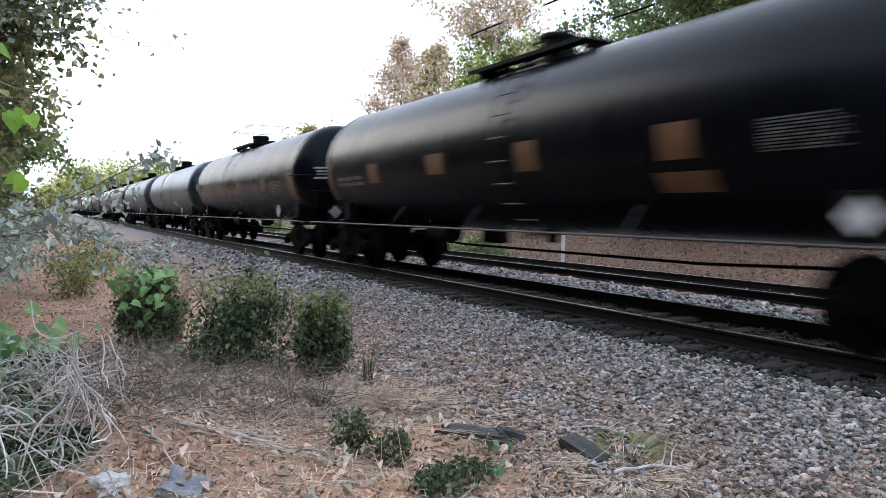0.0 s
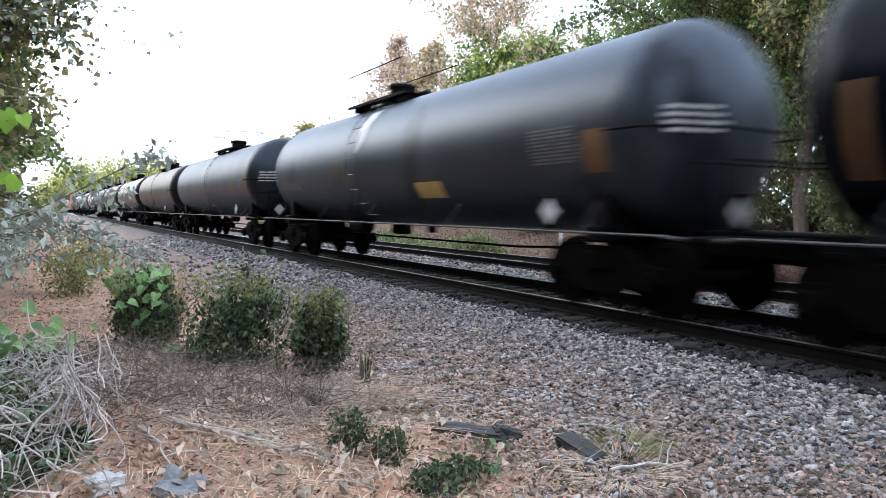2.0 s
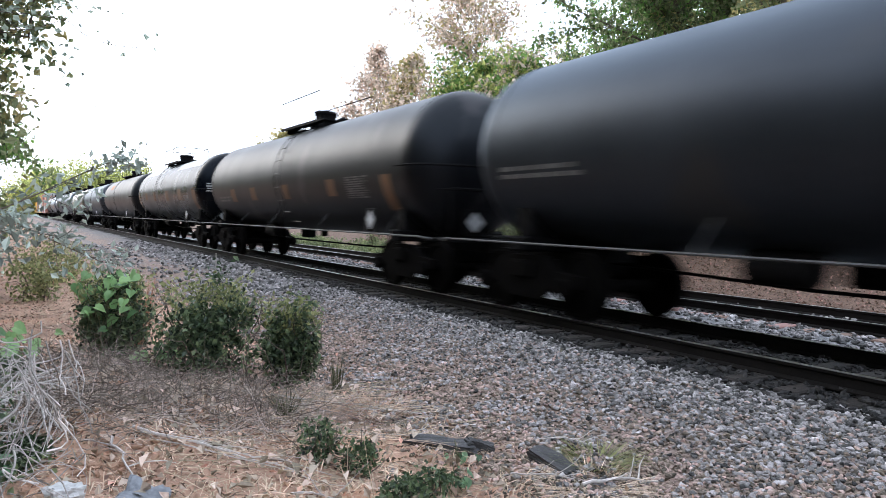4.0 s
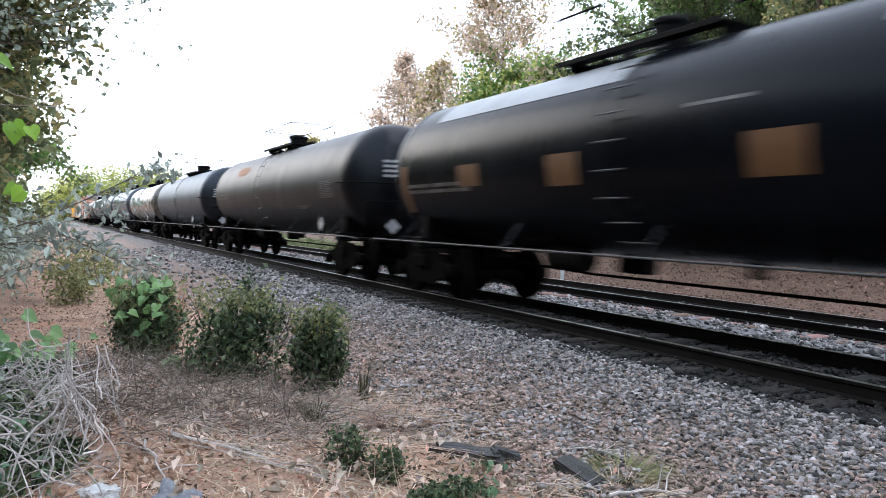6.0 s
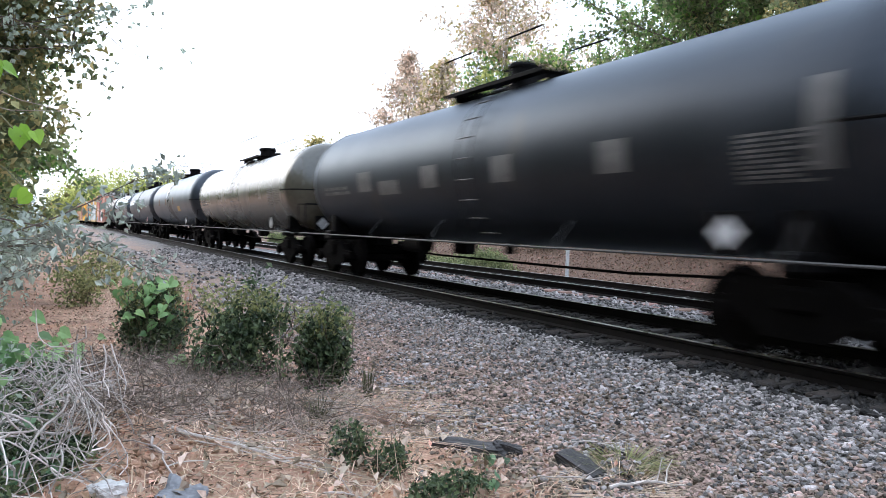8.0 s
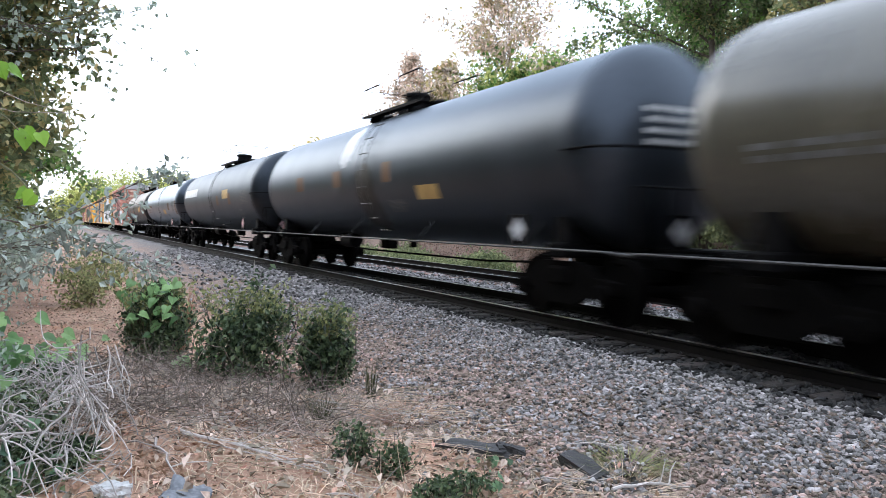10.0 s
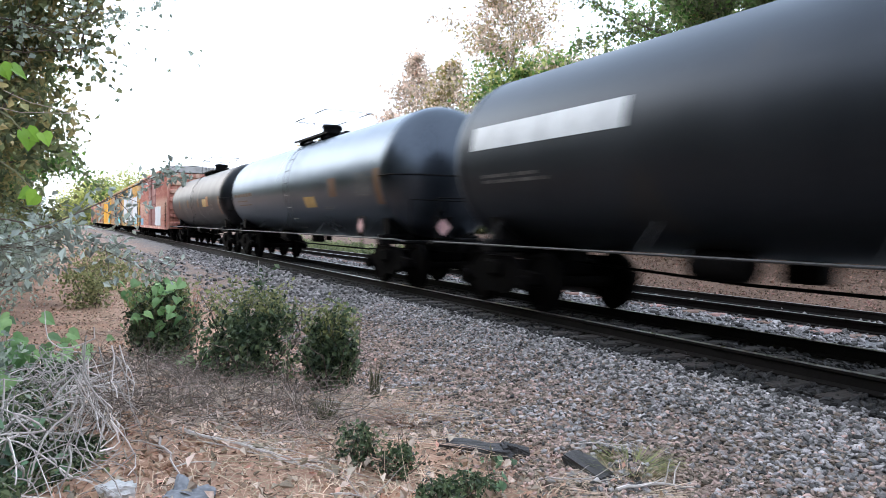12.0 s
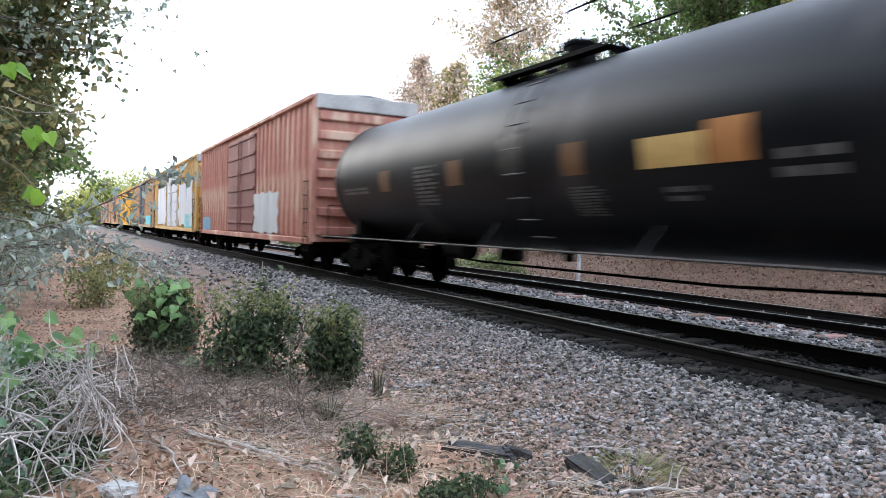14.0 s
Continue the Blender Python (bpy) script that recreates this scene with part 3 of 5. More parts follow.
    g.lathe([(-0.45, 0.05), (-0.4, 0.2), (0.4, 0.2), (0.45, 0.05)], 14, "y", (-0.45, 2.9, 0.92))
    out["brake_gear"] = g.mesh("brake_gear", True)
    g = Geo()                                            # grab rail bent across the head
    path = []
    for i in range(11):
        x = -1.45 + 2.9 * i / 10
        path.append((x, -HALF - 0.3 - 0.62 * (1 - (x / 1.5) ** 2) ** 0.5, HZ - 0.1))
    g.tube([(-1.5, -HALF + 0.1, HZ - 0.1)] + path + [(1.5, -HALF + 0.1, HZ - 0.1)], 0.02, 6)
    out["grab_rail"] = g.mesh("grab_rail", True)
    g = Geo()
    d = 0.18
    g.add([(0, -d, 0), (0, 0, -d), (0, d, 0), (0, 0, d), (0.012, -d, 0), (0.012, 0, -d), (0.012, d, 0), (0.012, 0, d)], [(0, 1, 2, 3), (7, 6, 5, 4), (0, 4, 5, 1), (1, 5, 6, 2), (2, 6, 7, 3), (3, 7, 4, 0)])
    out["placard"] = g.mesh("placard")
    g = Geo()
    g.box((0, 0, 0), (0.02, 0.44, 0.44), 0.005)
    g.tube([(0.02, 0, -0.2), (0.02, 0, -0.5)], 0.02, 6)
    out["placard_holder"] = g.mesh("placard_holder")
    return out


BUILT = {}


def take_size(size):
    """Sets the tank's measures, and gives the meshes that all cars of that size share."""
    global RAD, HZ, HALF, TOP
    RAD, HALF = size
    HZ, TOP = 1.0 + RAD, 1.0 + 2 * RAD
    if size not in BUILT:
        BUILT[size] = (fixture_meshes(), shell_mesh(), [seam_mesh(y) for y in (-HALF + 0.1, HALF - 0.1)])
    return BUILT[size]


RUNG_ANGLES = [-66 + 13.5 * i for i in range(10)]


def tank_car(middle, size, paint, label, marks, placard=PLACARD, shift=0.0, head=None, railing=False):
    """A tank car whose middle lies at that y at the start. Marks: kind, y0, y1, angle0, angle1."""
    rng = random.Random(int(middle * 7))
    FIX, SHELL, SEAMS = take_size(size)
    far = HALF - 7.05
    car = tagged(new("tank_car"), label, "tank car", group="tank cars of the train")
    car.location = (XT, middle, 0)
    shell = part("tank_shell", SHELL, TANK[paint], car)
    for s in SEAMS:
        part("weld_band", s, TANK[paint], shell)
    for turn in (0, 180):
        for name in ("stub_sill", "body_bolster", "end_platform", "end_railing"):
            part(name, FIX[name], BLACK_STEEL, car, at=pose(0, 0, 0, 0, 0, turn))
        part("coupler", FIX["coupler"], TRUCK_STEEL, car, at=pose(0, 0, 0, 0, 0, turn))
    part("side_rail", FIX["side_rail"], HANDRAIL, car, "scuffed grey side rail")
    ladder = part("ladder", FIX["ladder"], BLACK_STEEL, car, at=pose(0, shift, 0))
    for a in RUNG_ANGLES:
        q = radians(a)
        part("rung", FIX["rung"], HANDRAIL, ladder, at=pose(-(RAD + 0.11) * math.cos(q), 0, HZ + (RAD + 0.11) * math.sin(q)))
    platform = part("top_platform", FIX["top_platform"], BLACK_STEEL, car, at=pose(0, 0.5 + shift, 0))
    for turn in (0, 180):
        part("end_walk", FIX["end_walk"], BLACK_STEEL, platform, at=pose(0, 0, 0, 0, 0, turn))
        part("side_walk", FIX["side_walk"], BLACK_STEEL, platform, at=pose(0, 0, 0, 0, 0, turn))
    part("manway", FIX["manway"], BLACK_STEEL, car, at=pose(0, 0.4 + shift, 0))
    part("valve", FIX["valve"], BLACK_STEEL, car, at=pose(0, 1.2 + shift, 0))
    part("valve", FIX["valve"], BLACK_STEEL, car, at=pose(0.2, -0.4 + shift, 0.02))
    if railing:
        part("handrail", FIX["handrail"], BLACK_STEEL, car, at=pose(0, 0.5 + shift, 0))
    else:
        for y, turn in ((-0.55, 0), (1.55, 180)):
            part("end_rail", FIX["end_rail"], BLACK_STEEL, car, at=pose(0, y + shift, 0, 0, 0, turn))
    part("bottom_outlet", FIX["bottom_outlet"], BLACK_STEEL, car)
    part("brake_gear", FIX["brake_gear"], BLACK_STEEL, car)
    part("grab_rail", FIX["grab_rail"], BLACK_STEEL, car)
    if placard:
        h = part("placard_holder", FIX["placard_holder"], BLACK_STEEL, car, at=pose(-1.46, -5.9 - far, 1.3))
        part("placard", FIX["placard"], placard, h, "hazard placard", at=pose(-0.026, 0, 0))
    h = part("placard_holder", FIX["placard_holder"], BLACK_STEEL, car, at=pose(-0.6, -8.2 - far, 1.3, 0, 0, 90))
    part("placard", FIX["placard"], placard or PALE_MARK, h, "hazard placard", at=pose(-0.026, 0, 0))
    for kind, y0, y1, a0, a1 in marks:
        y0, y1 = max(y0, 0.06 - HALF), min(y1, HALF - 0.06)
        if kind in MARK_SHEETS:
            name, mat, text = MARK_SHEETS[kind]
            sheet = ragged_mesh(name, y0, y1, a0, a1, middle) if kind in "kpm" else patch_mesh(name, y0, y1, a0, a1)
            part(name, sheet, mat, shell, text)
        else:
            lines, mat = {"w": (2, WHITE_MARK), "t": (10, PALE_MARK), "s": (1, WHITE_MARK), "r": (2, PALE_MARK), "q": (1, BROWN_MARK)}[kind]
            part("lettering", text_mesh("lettering", y0, y1, a0, a1, lines, rng), mat, shell, "stencilled lettering")
    if head:
        x0, x1, z0, z1, mat = head
        part("head_lettering", head_text(x0, x1, z0, z1, rng), mat, shell, "stencilled lettering on the tank head")
    add_truck(car, -6.45 - far)
    add_truck(car, 6.45 + far)
    MOVERS.append((car, middle))
    return car


STAIN = material("black residue streak", (0.002, 0.002, 0.002), (0.007, 0.0065, 0.006), rough=0.5, scale=2, fine=20, bump=0.05, stretch=(1, 1, 0.3))
# pale colour for the sheets on the upper shell
TOP_STRIP = material("pale tank top strip", (0.16, 0.17, 0.18), (0.3, 0.31, 0.33), rough=0.45, scale=2, fine=20, bump=0.05)
PALE_STREAK = material("pale spilled streak", (0.4, 0.42, 0.44), (0.68, 0.7, 0.72), rough=0.55, scale=3, fine=20, bump=0.05, stretch=(1, 1, 0.3))
SMEAR = material("orange rust smear", (0.17, 0.065, 0.022), (0.3, 0.12, 0.045), rough=0.7, scale=2, fine=20, bump=0.05)
WHITE_PANEL = material("worn white panel", (0.4, 0.42, 0.43), (0.66, 0.68, 0.68), rough=0.55, scale=2.5, fine=20, bump=0.05, stretch=(1, 1, 0.4))
MARK_SHEETS = {
    "o": ("reflective_sheet", ORANGE_MARK, "faded orange reflective sheet"),
    "b": ("reflective_sheet", BROWN_MARK, "grimy brown-orange reflective sheet"),
    "g": ("pale_panel", PALE_MARK, "faded pale grey painted panel"),
    "y": ("notice_panel", YELLOW_MARK, "yellow stencilled notice panel"),
    "W": ("white_panel", WHITE_PANEL, "white painted panel with worn lettering"),
    "k": ("residue_streak", STAIN, "black residue streak"),
    "p": ("pale_streak", PALE_STREAK, "pale spilled streak"),
    "m": ("orange_smear", SMEAR, "orange rust smear"),
    "c": ("top_strip", TOP_STRIP, "pale strip along the tank top"),
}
USUAL = [("b", 4.25, 4.75, -27, -10), ("b", 2.1, 2.6, -26, -10), ("b", -0.75, -0.3, -26, -10), ("b", -3.8, -3.35, -25, -9), ("r", 4.6, 6.3, -27, -18), ("t", -5.5, -4.4, -28, -8), ("b", -6.5, -6.1, -40, -9)]
tank_car(9.4, SMALL, "black", "black tank car with grimy orange reflective sheets", [("b", 4.15, 4.65, -20, -3), ("b", 1.38, 1.98, -17, -2), ("b", -1.29, -0.79, -20, -2), ("b", -4.06, -3.57, -20, -3), ("b", -4.25, -3.47, -37, -26), ("r", 4.85, 6.46, -22, -11), ("b", 6.83, 7.21, -35, 2), ("t", -5.81, -4.89, -20, -6)], shift=-0.48)
tank_car(26.3, SMALL, "black", "black tank car with orange sheets and stencilled lettering", [("b", 4.34, 4.97, -23, -3), ("b", 2.22, 2.78, -21, -3), ("b", -0.87, -0.31, -20, -3), ("b", -4.01, -3.50, -19, -2), ("r", 4.49, 6.37, -22, -13), ("t", -5.75, -4.70, -25, -7), ("r", -0.44, 0.34, -41, -25), ("b", -7.05, -6.41, -33, 1), ("b", 6.83, 7.27, -35, 2)], head=(-0.97, -0.09, 2.18, 2.55, HEAD_MARK), shift=1.09)
tank_car(43.15, SMALL, "grey", "faded blue-grey tank car with a pale streak by its ladder", [("y", -2.57, -1.58, -38, -24), ("t", -6.51, -5.32, -19, 2), ("p", 0.71, 1.26, 2, 62), ("w", 4.86, 6.57, -24, -14), ("b", -6.88, -6.46, -25, -2), ("k", 1.79, 2.83, -25, 5)], head=(-1.11, -0.28, 2.22, 2.59, HEAD_MARK), railing=True, shift=1.10)
tank_car(60.85, SMALL, "worn", "dusty black tank car with orange sheets and pale scuffs", [("b", -7.24, -6.62, -28, 8), ("b", -4.90, -4.39, -21, -3), ("b", -2.04, -1.62, -21, -6), ("b", 0.71, 1.18, -21, -4), ("b", 0.47, 1.42, -42, -30), ("t", -6.76, -5.62, -21, 0), ("w", 4.64, 6.82, -20, -11)], head=(-1.11, -0.28, 2.22, 2.59, HEAD_MARK), shift=-0.69)
tank_car(77.6, SMALL, "brown", "brown-black tank car with orange reflective sheets", USUAL, railing=True, shift=-0.30)
tank_car(94.4, SMALL, "black", "black tank car with a pale strip along its top", [("b", 6.72, 7.02, -35, 3), ("b", -6.89, -6.34, -37, -1), ("b", -4.22, -3.63, -20, -1), ("b", -1.45, -0.82, -20, -1), ("b", 1.77, 2.39, -19, -1), ("b", 4.18, 4.81, -16, -1), ("w", -4.71, -3.67, -30, -21), ("t", -5.83, -4.75, -34, -12), ("w", 4.47, 6.69, -20, -11), ("c", -6.88, -2.02, 38, 88), ("c", 1.31, 6.06, 38, 88), ("s", -1.10, -0.01, 13, 16)], head=(-1.11, -0.28, 2.18, 2.55, HEAD_MARK), shift=1.09)
tank_car(111.6, SMALL, "brown", "rusty black tank car with an orange smear near its top", [("m", 2.12, 4.36, 22, 40), ("w", 4.70, 6.91, -12, -2), ("t", -6.44, -5.43, -18, -0), ("r", -4.4, -3.2, -30, -25)], head=(-0.65, 0.28, 2.41, 2.87, HEAD_MARK), shift=0.27)
tank_car(129.3, SMALL, "worn", "dusty black tank car with pale grey panels", [("g", -4.39, -3.88, -16, 1), ("g", -1.95, -1.41, -16, 1), ("g", 0.41, 1.03, -16, 1), ("g", 3.44, 4.16, -15, 3), ("g", 2.06, 3.02, -19, -7), ("w", 4.54, 6.42, -17, -7), ("g", -7.38, -6.75, -21, 15), ("t", -6.79, -5.94, -26, -4)], head=(-0.93, 0.00, 2.32, 2.73, HEAD_MARK), shift=-0.72)
tank_car(146.3, SMALL, "cream", "dusty olive-brown glossy tank car with faint lettering", [("r", 4.8, 6.6, -17, -7), ("t", -6.41, -5.05, -22, 0)], railing=True, shift=-0.30)
tank_car(163.1, LARGE, "slate", "slate-grey tank car with a black streak by its ladder", [("b", -1.79, -1.37, -10, 6), ("b", 1.07, 1.62, -10, 5), ("b", 3.98, 4.60, -10, 5), ("y", -3.74, -2.89, -26, -15), ("t", -2.27, -1.46, -36, -25), ("k", -1.14, 0.41, -65, 13), ("p", 0.44, 1.37, 3, 55)], head=(-0.79, 0.20, 2.40, 2.99, HEAD_MARK), shift=-0.48)
tank_car(180.7, LARGE, "worn", "dusty black tank car with white lettering and a yellow panel", [("W", 3.55, 7.12, 3, 18), ("w", 4.93, 6.82, -19, -12), ("y", -3.57, -2.53, -7, 7), ("b", -1.67, -1.23, -17, -1), ("b", -4.03, -3.59, -17, -0), ("t", -7.00, -5.70, -18, 2), ("r", -5.73, -5.07, -36, -25)], PLACARD_RED, head=(-0.79, 0.20, 2.40, 2.89, HEAD_MARK), shift=-0.47)
tank_car(199.1, LARGE, "gloss", "glossy black tank car with a yellow panel", [("b", -4.60, -4.04, -18, -0), ("y", -2.79, -1.83, -28, -16), ("t", -6.92, -5.87, -20, 2), ("q", 3.9, 7.1, -9, -1), ("q", 4.6, 6.6, -15, -12), ("q", 4.3, 6.4, -21, -18), ("b", -7.45, -7.05, -28, 3), ("w", -4.12, -3.30, -32, -28)], PLACARD_RED, head=(0.10, 0.94, 2.60, 3.09, YELLOW_MARK), shift=-0.56)
tank_car(216.8, LARGE, "brown", "brown-black tank car with orange sheets and gold lettering", [("b", -7.4, -7.0, -32, 0), ("b", -2.03, -1.60, -16, 1), ("b", 1.21, 1.72, -16, 1), ("b", 4.25, 4.79, -16, 1), ("y", -4.04, -3.10, -16, -2), ("o", -4.61, -4.08, -16, 2), ("w", -5.56, -4.90, -25, -11), ("t", 2.04, 3.07, -30, 1), ("t", -2.33, -1.69, -40, -22), ("r", -3.95, -3.40, -33, -24), ("r", 5.39, 7.00, -17, -10), ("k", -0.76, 0.12, -13, 15)], None, head=(-0.79, 0.20, 2.40, 2.89, HEAD_MARK), shift=-0.55)


# ---- boxcars ----
def spray_mesh(x, y0, y1, z0, z1, seed):
    """A thin sprayed patch of paint with a lumpy outline."""
    rng = random.Random(int(seed * 10))
    n, pts = 48, []
    for i in range(n):
        q = 2 * math.pi * i / n
        c, s = math.cos(q), math.sin(q)
        k = 1 / max(abs(c), abs(s)) * (1 - 0.12 * abs(math.sin(5 * q + seed))) * rng.uniform(0.93, 1.03)
        pts.append(((y0 + y1) / 2 + c * k * (y1 - y0) / 2, (z0 + z1) / 2 + s * k * (z1 - z0) / 2))
    vs = [(x - 0.004, a, c) for a, c in pts] + [(x + 0.006, a, c) for a, c in pts]
    fs = [tuple(range(n)), tuple(range(n, 2 * n))[::-1]] + [(i, n + i, n + (i + 1) % n, (i + 1) % n) for i in range(n)]
    return Geo().add(vs, fs).mesh("paint_panel")


def boxcar(y0, y1, height, paint, end_paint, door_paint, label, decals=()):
    """Outside-ribbed boxcar from y0 (front) to y1 at the start."""
    mid, half = (y0 + y1) / 2, (y1 - y0) / 2
    w, low = 1.58, 0.86
    car = tagged(new("boxcar"), label, "boxcar", group="boxcars of the train")
    car.location = (XT, mid, 0)
    g = Geo().box((0, 0, (low + height) / 2), (2 * w - 0.12, 2 * half - 0.12, height - low), 0.03)
    part("body", g.mesh("body"), paint, car)
    rib = Geo().box((0, 0, 0), (0.09, 0.16, height - low - 0.25), 0.03).mesh("rib")
    door_half = 2.4
    for sx in (-1, 1):
        y = -half + 0.25
        while y < half - 0.1:
            if abs(y) > door_half + 0.15:
                part("rib", rib, paint, car, at=pose(sx * (w - 0.05), y, (low + height) / 2))
            y += 0.56
        for sy in (-1, 1):
            g = Geo().box((sx * (w - 0.045), sy * door_half * 0.5, (low + height) / 2 - 0.08), (0.07, door_half - 0.06, height - low - 0.45), 0.02)
            door = part("door", g.mesh("door"), door_paint, car, "ribbed sliding door")
            for k in range(6):
                g = Geo().box((sx * (w + 0.005), sy * door_half * 0.5, low + 0.5 + k * (height - low - 0.9) / 5), (0.06, door_half - 0.16, 0.1), 0.025)
                part("door_bar", g.mesh("door_bar"), door_paint, door)
            g = Geo().tube([(sx * (w + 0.04), sy * 0.25, low + 0.15), (sx * (w + 0.04), sy * 0.25, height - 0.4)], 0.022, 6)
            part("lock_rod", g.mesh("lock_rod"), door_paint, door)
        g = Geo().box((sx * w, 0, low + 0.02), (0.1, 2 * half - 0.1, 0.18), 0.02)
        part("side_sill", g.mesh("side_sill"), paint, car)
        g = Geo().box((sx * w, 0, height - 0.06), (0.12, 2 * half - 0.02, 0.14), 0.03)
        part("top_rail", g.mesh("top_rail"), end_paint, car)
        for sy in (-1, 1):
            g = Geo()
            for dy in (0.12, 0.55):
                g.tube([(sx * (w + 0.07), sy * (half - dy), 0.55), (sx * (w + 0.07), sy * (half - dy), low + 1.7)], 0.014, 6)
            for k in range(6):
                z = 0.62 + k * 0.38
                g.tube([(sx * (w + 0.07), sy * (half - 0.12), z), (sx * (w + 0.07), sy * (half - 0.55), z)], 0.014, 6)
            part("ladder", g.mesh("ladder"), BLACK_STEEL, car)
    for sy in (-1, 1):
        for k in range(7):
            z = low + 0.3 + k * (height - low - 0.85) / 6
            g = Geo().box((0, sy * (half - 0.03), z), (2 * w - 0.3, 0.16, 0.26), 0.07)
            part("end_corrugation", g.mesh("end_corrugation"), paint, car)
        for sx in (-1, 1):
            g = Geo().box((sx * (w - 0.06), sy * (half - 0.05), (low + height) / 2), (0.14, 0.14, height - low), 0.02)
            part("corner_post", g.mesh("corner_post"), paint, car)
        g = Geo().box((0, sy * (half + 0.01), height - 0.16), (2 * w - 0.1, 0.12, 0.42), 0.02)
        part("end_plate", g.mesh("end_plate"), ROOF_GREY, car, "pale galvanised end plate")
        g = Geo().box((0, sy * (half + 0.25), 0.9), (0.5, 1.0, 0.3), 0.03)
        g.box((0, sy * (half + 0.68), 0.86), (0.26, 0.24, 0.3), 0.05)
        part("coupler", g.mesh("coupler"), TRUCK_STEEL, car)
    g = Geo()
    vs = [(-w, -half, height), (0, -half, height + 0.14), (w, -half, height), (-w, half, height), (0, half, height + 0.14), (w, half, height)]
    g.add(vs + [(a, b, c - 0.05) for a, b, c in vs], [(0, 1, 4, 3), (1, 2, 5, 4), (6, 9, 10, 7), (7, 10, 11, 8), (0, 3, 9, 6), (2, 8, 11, 5), (0, 6, 7, 1), (1, 7, 8, 2), (3, 4, 10, 9), (4, 5, 11, 10)])
    roof = part("roof", g.mesh("roof"), ROOF_GREY, car, "galvanised roof")
    for k in range(13):
        y = -half + 0.4 + k * (2 * half - 0.8) / 12
        g = Geo().tube([(-w, y, height + 0.01), (0, y, height + 0.15), (w, y, height + 0.01)], 0.03, 6)
        part("roof_seam", g.mesh("roof_seam"), ROOF_GREY, roof)
    g = Geo()
    g.box((0, 0, 0.85), (0.5, 2 * half - 1, 0.34), 0.03)
    g.box((0, 0, 0.93), (2.7, 4.2, 0.2), 0.03)
    part("underframe", g.mesh("underframe"), BLACK_STEEL, car)
    for a, b, z0, z1, mat, text in decals:
        part("paint_panel", spray_mesh(-w - 0.008, a - mid, b - mid, z0, z1, a), mat, car, text)
    add_truck(car, -half + 2.0)
    add_truck(car, half - 2.0)
    MOVERS.append((car, mid))
    return car


ROOF_GREY = material("galvanised sheet", (0.3, 0.29, 0.28), (0.5, 0.48, 0.46), rough=0.5, metal=0.3, scale=1.5, fine=20, bump=0.05)
RED = car_paint("faded oxide-red paint", (0.34, 0.105, 0.08), (0.58, 0.29, 0.21), spots=(0.62, 0.42, 0.31), spot_at=0.54)
RED_DOOR = car_paint("dark oxide-red paint", (0.14, 0.045, 0.04), (0.27, 0.1, 0.085), spots=(0.42, 0.27, 0.22), spot_at=0.62)
YELLOW = car_paint("weathered yellow paint", (0.5, 0.27, 0.06), (0.62, 0.4, 0.14), spots=(0.5, 0.42, 0.3), spot_at=0.55)
BRIGHT = car_paint("bright yellow-orange paint", (0.68, 0.33, 0.02), (0.75, 0.42, 0.05))
TAN = car_paint("faded tan-orange paint", (0.4, 0.22, 0.1), (0.55, 0.35, 0.18), spots=(0.3, 0.14, 0.08), spot_at=0.58)
PALE = car_paint("silver-grey sprayed paint", (0.42, 0.44, 0.46), (0.62, 0.63, 0.63), spots=(0.2, 0.32, 0.42), spot_at=0.6)
BLUE = car_paint("sprayed blue paint", (0.08, 0.22, 0.36), (0.2, 0.42, 0.52))
CYAN = car_paint("sprayed turquoise paint", (0.05, 0.4, 0.45), (0.15, 0.55, 0.55))
DARK_DOOR = car_paint("dark blue-black door paint", (0.02, 0.025, 0.04), (0.06, 0.07, 0.09))
boxcar(226.0, 244.3, 4.88, RED, RED, RED_DOOR, "faded oxide-red ribbed boxcar with sprayed silver-grey patch", decals=((229.35, 232.9, 0.95, 2.45, PALE, "silver-grey sprayed lettering patch"), (241.4, 243.6, 0.95, 1.6, BLUE, "blue sprayed patch")))
boxcar(246.0, 266.0, 4.88, YELLOW, YELLOW, PALE, "weathered yellow boxcar covered with silver-grey graffiti", decals=((246.9, 252.8, 1.0, 3.7, PALE, "silver-grey sprayed patch"), (247.4, 250.0, 0.98, 1.8, CYAN, "turquoise sprayed patch"), (258.6, 264.0, 1.0, 3.9, PALE, "silver-grey sprayed patch")))
boxcar(267.8, 287.8, 4.88, TAN, TAN, DARK_DOOR, "faded tan boxcar with a dark door", decals=((269.0, 273.5, 0.98, 1.8, CYAN, "turquoise sprayed patch"),))
boxcar(289.6, 309.6, 4.88, BRIGHT, BRIGHT, BRIGHT, "bright yellow-orange boxcar with ribbed sides", decals=((291.0, 295.0, 0.98, 1.8, CYAN, "turquoise sprayed patch"),))
boxcar(311.4, 331.4, 4.88, TAN, TAN, RED_DOOR, "faded tan and brown boxcar")
boxcar(333.2, 353.2, 4.88, TAN, RED, RED_DOOR, "faded orange-brown boxcar with ribbed sides")
boxcar(355.0, 375.0, 4.88, RED, RED, RED_DOOR, "faded oxide-red boxcar at the far end of the train")


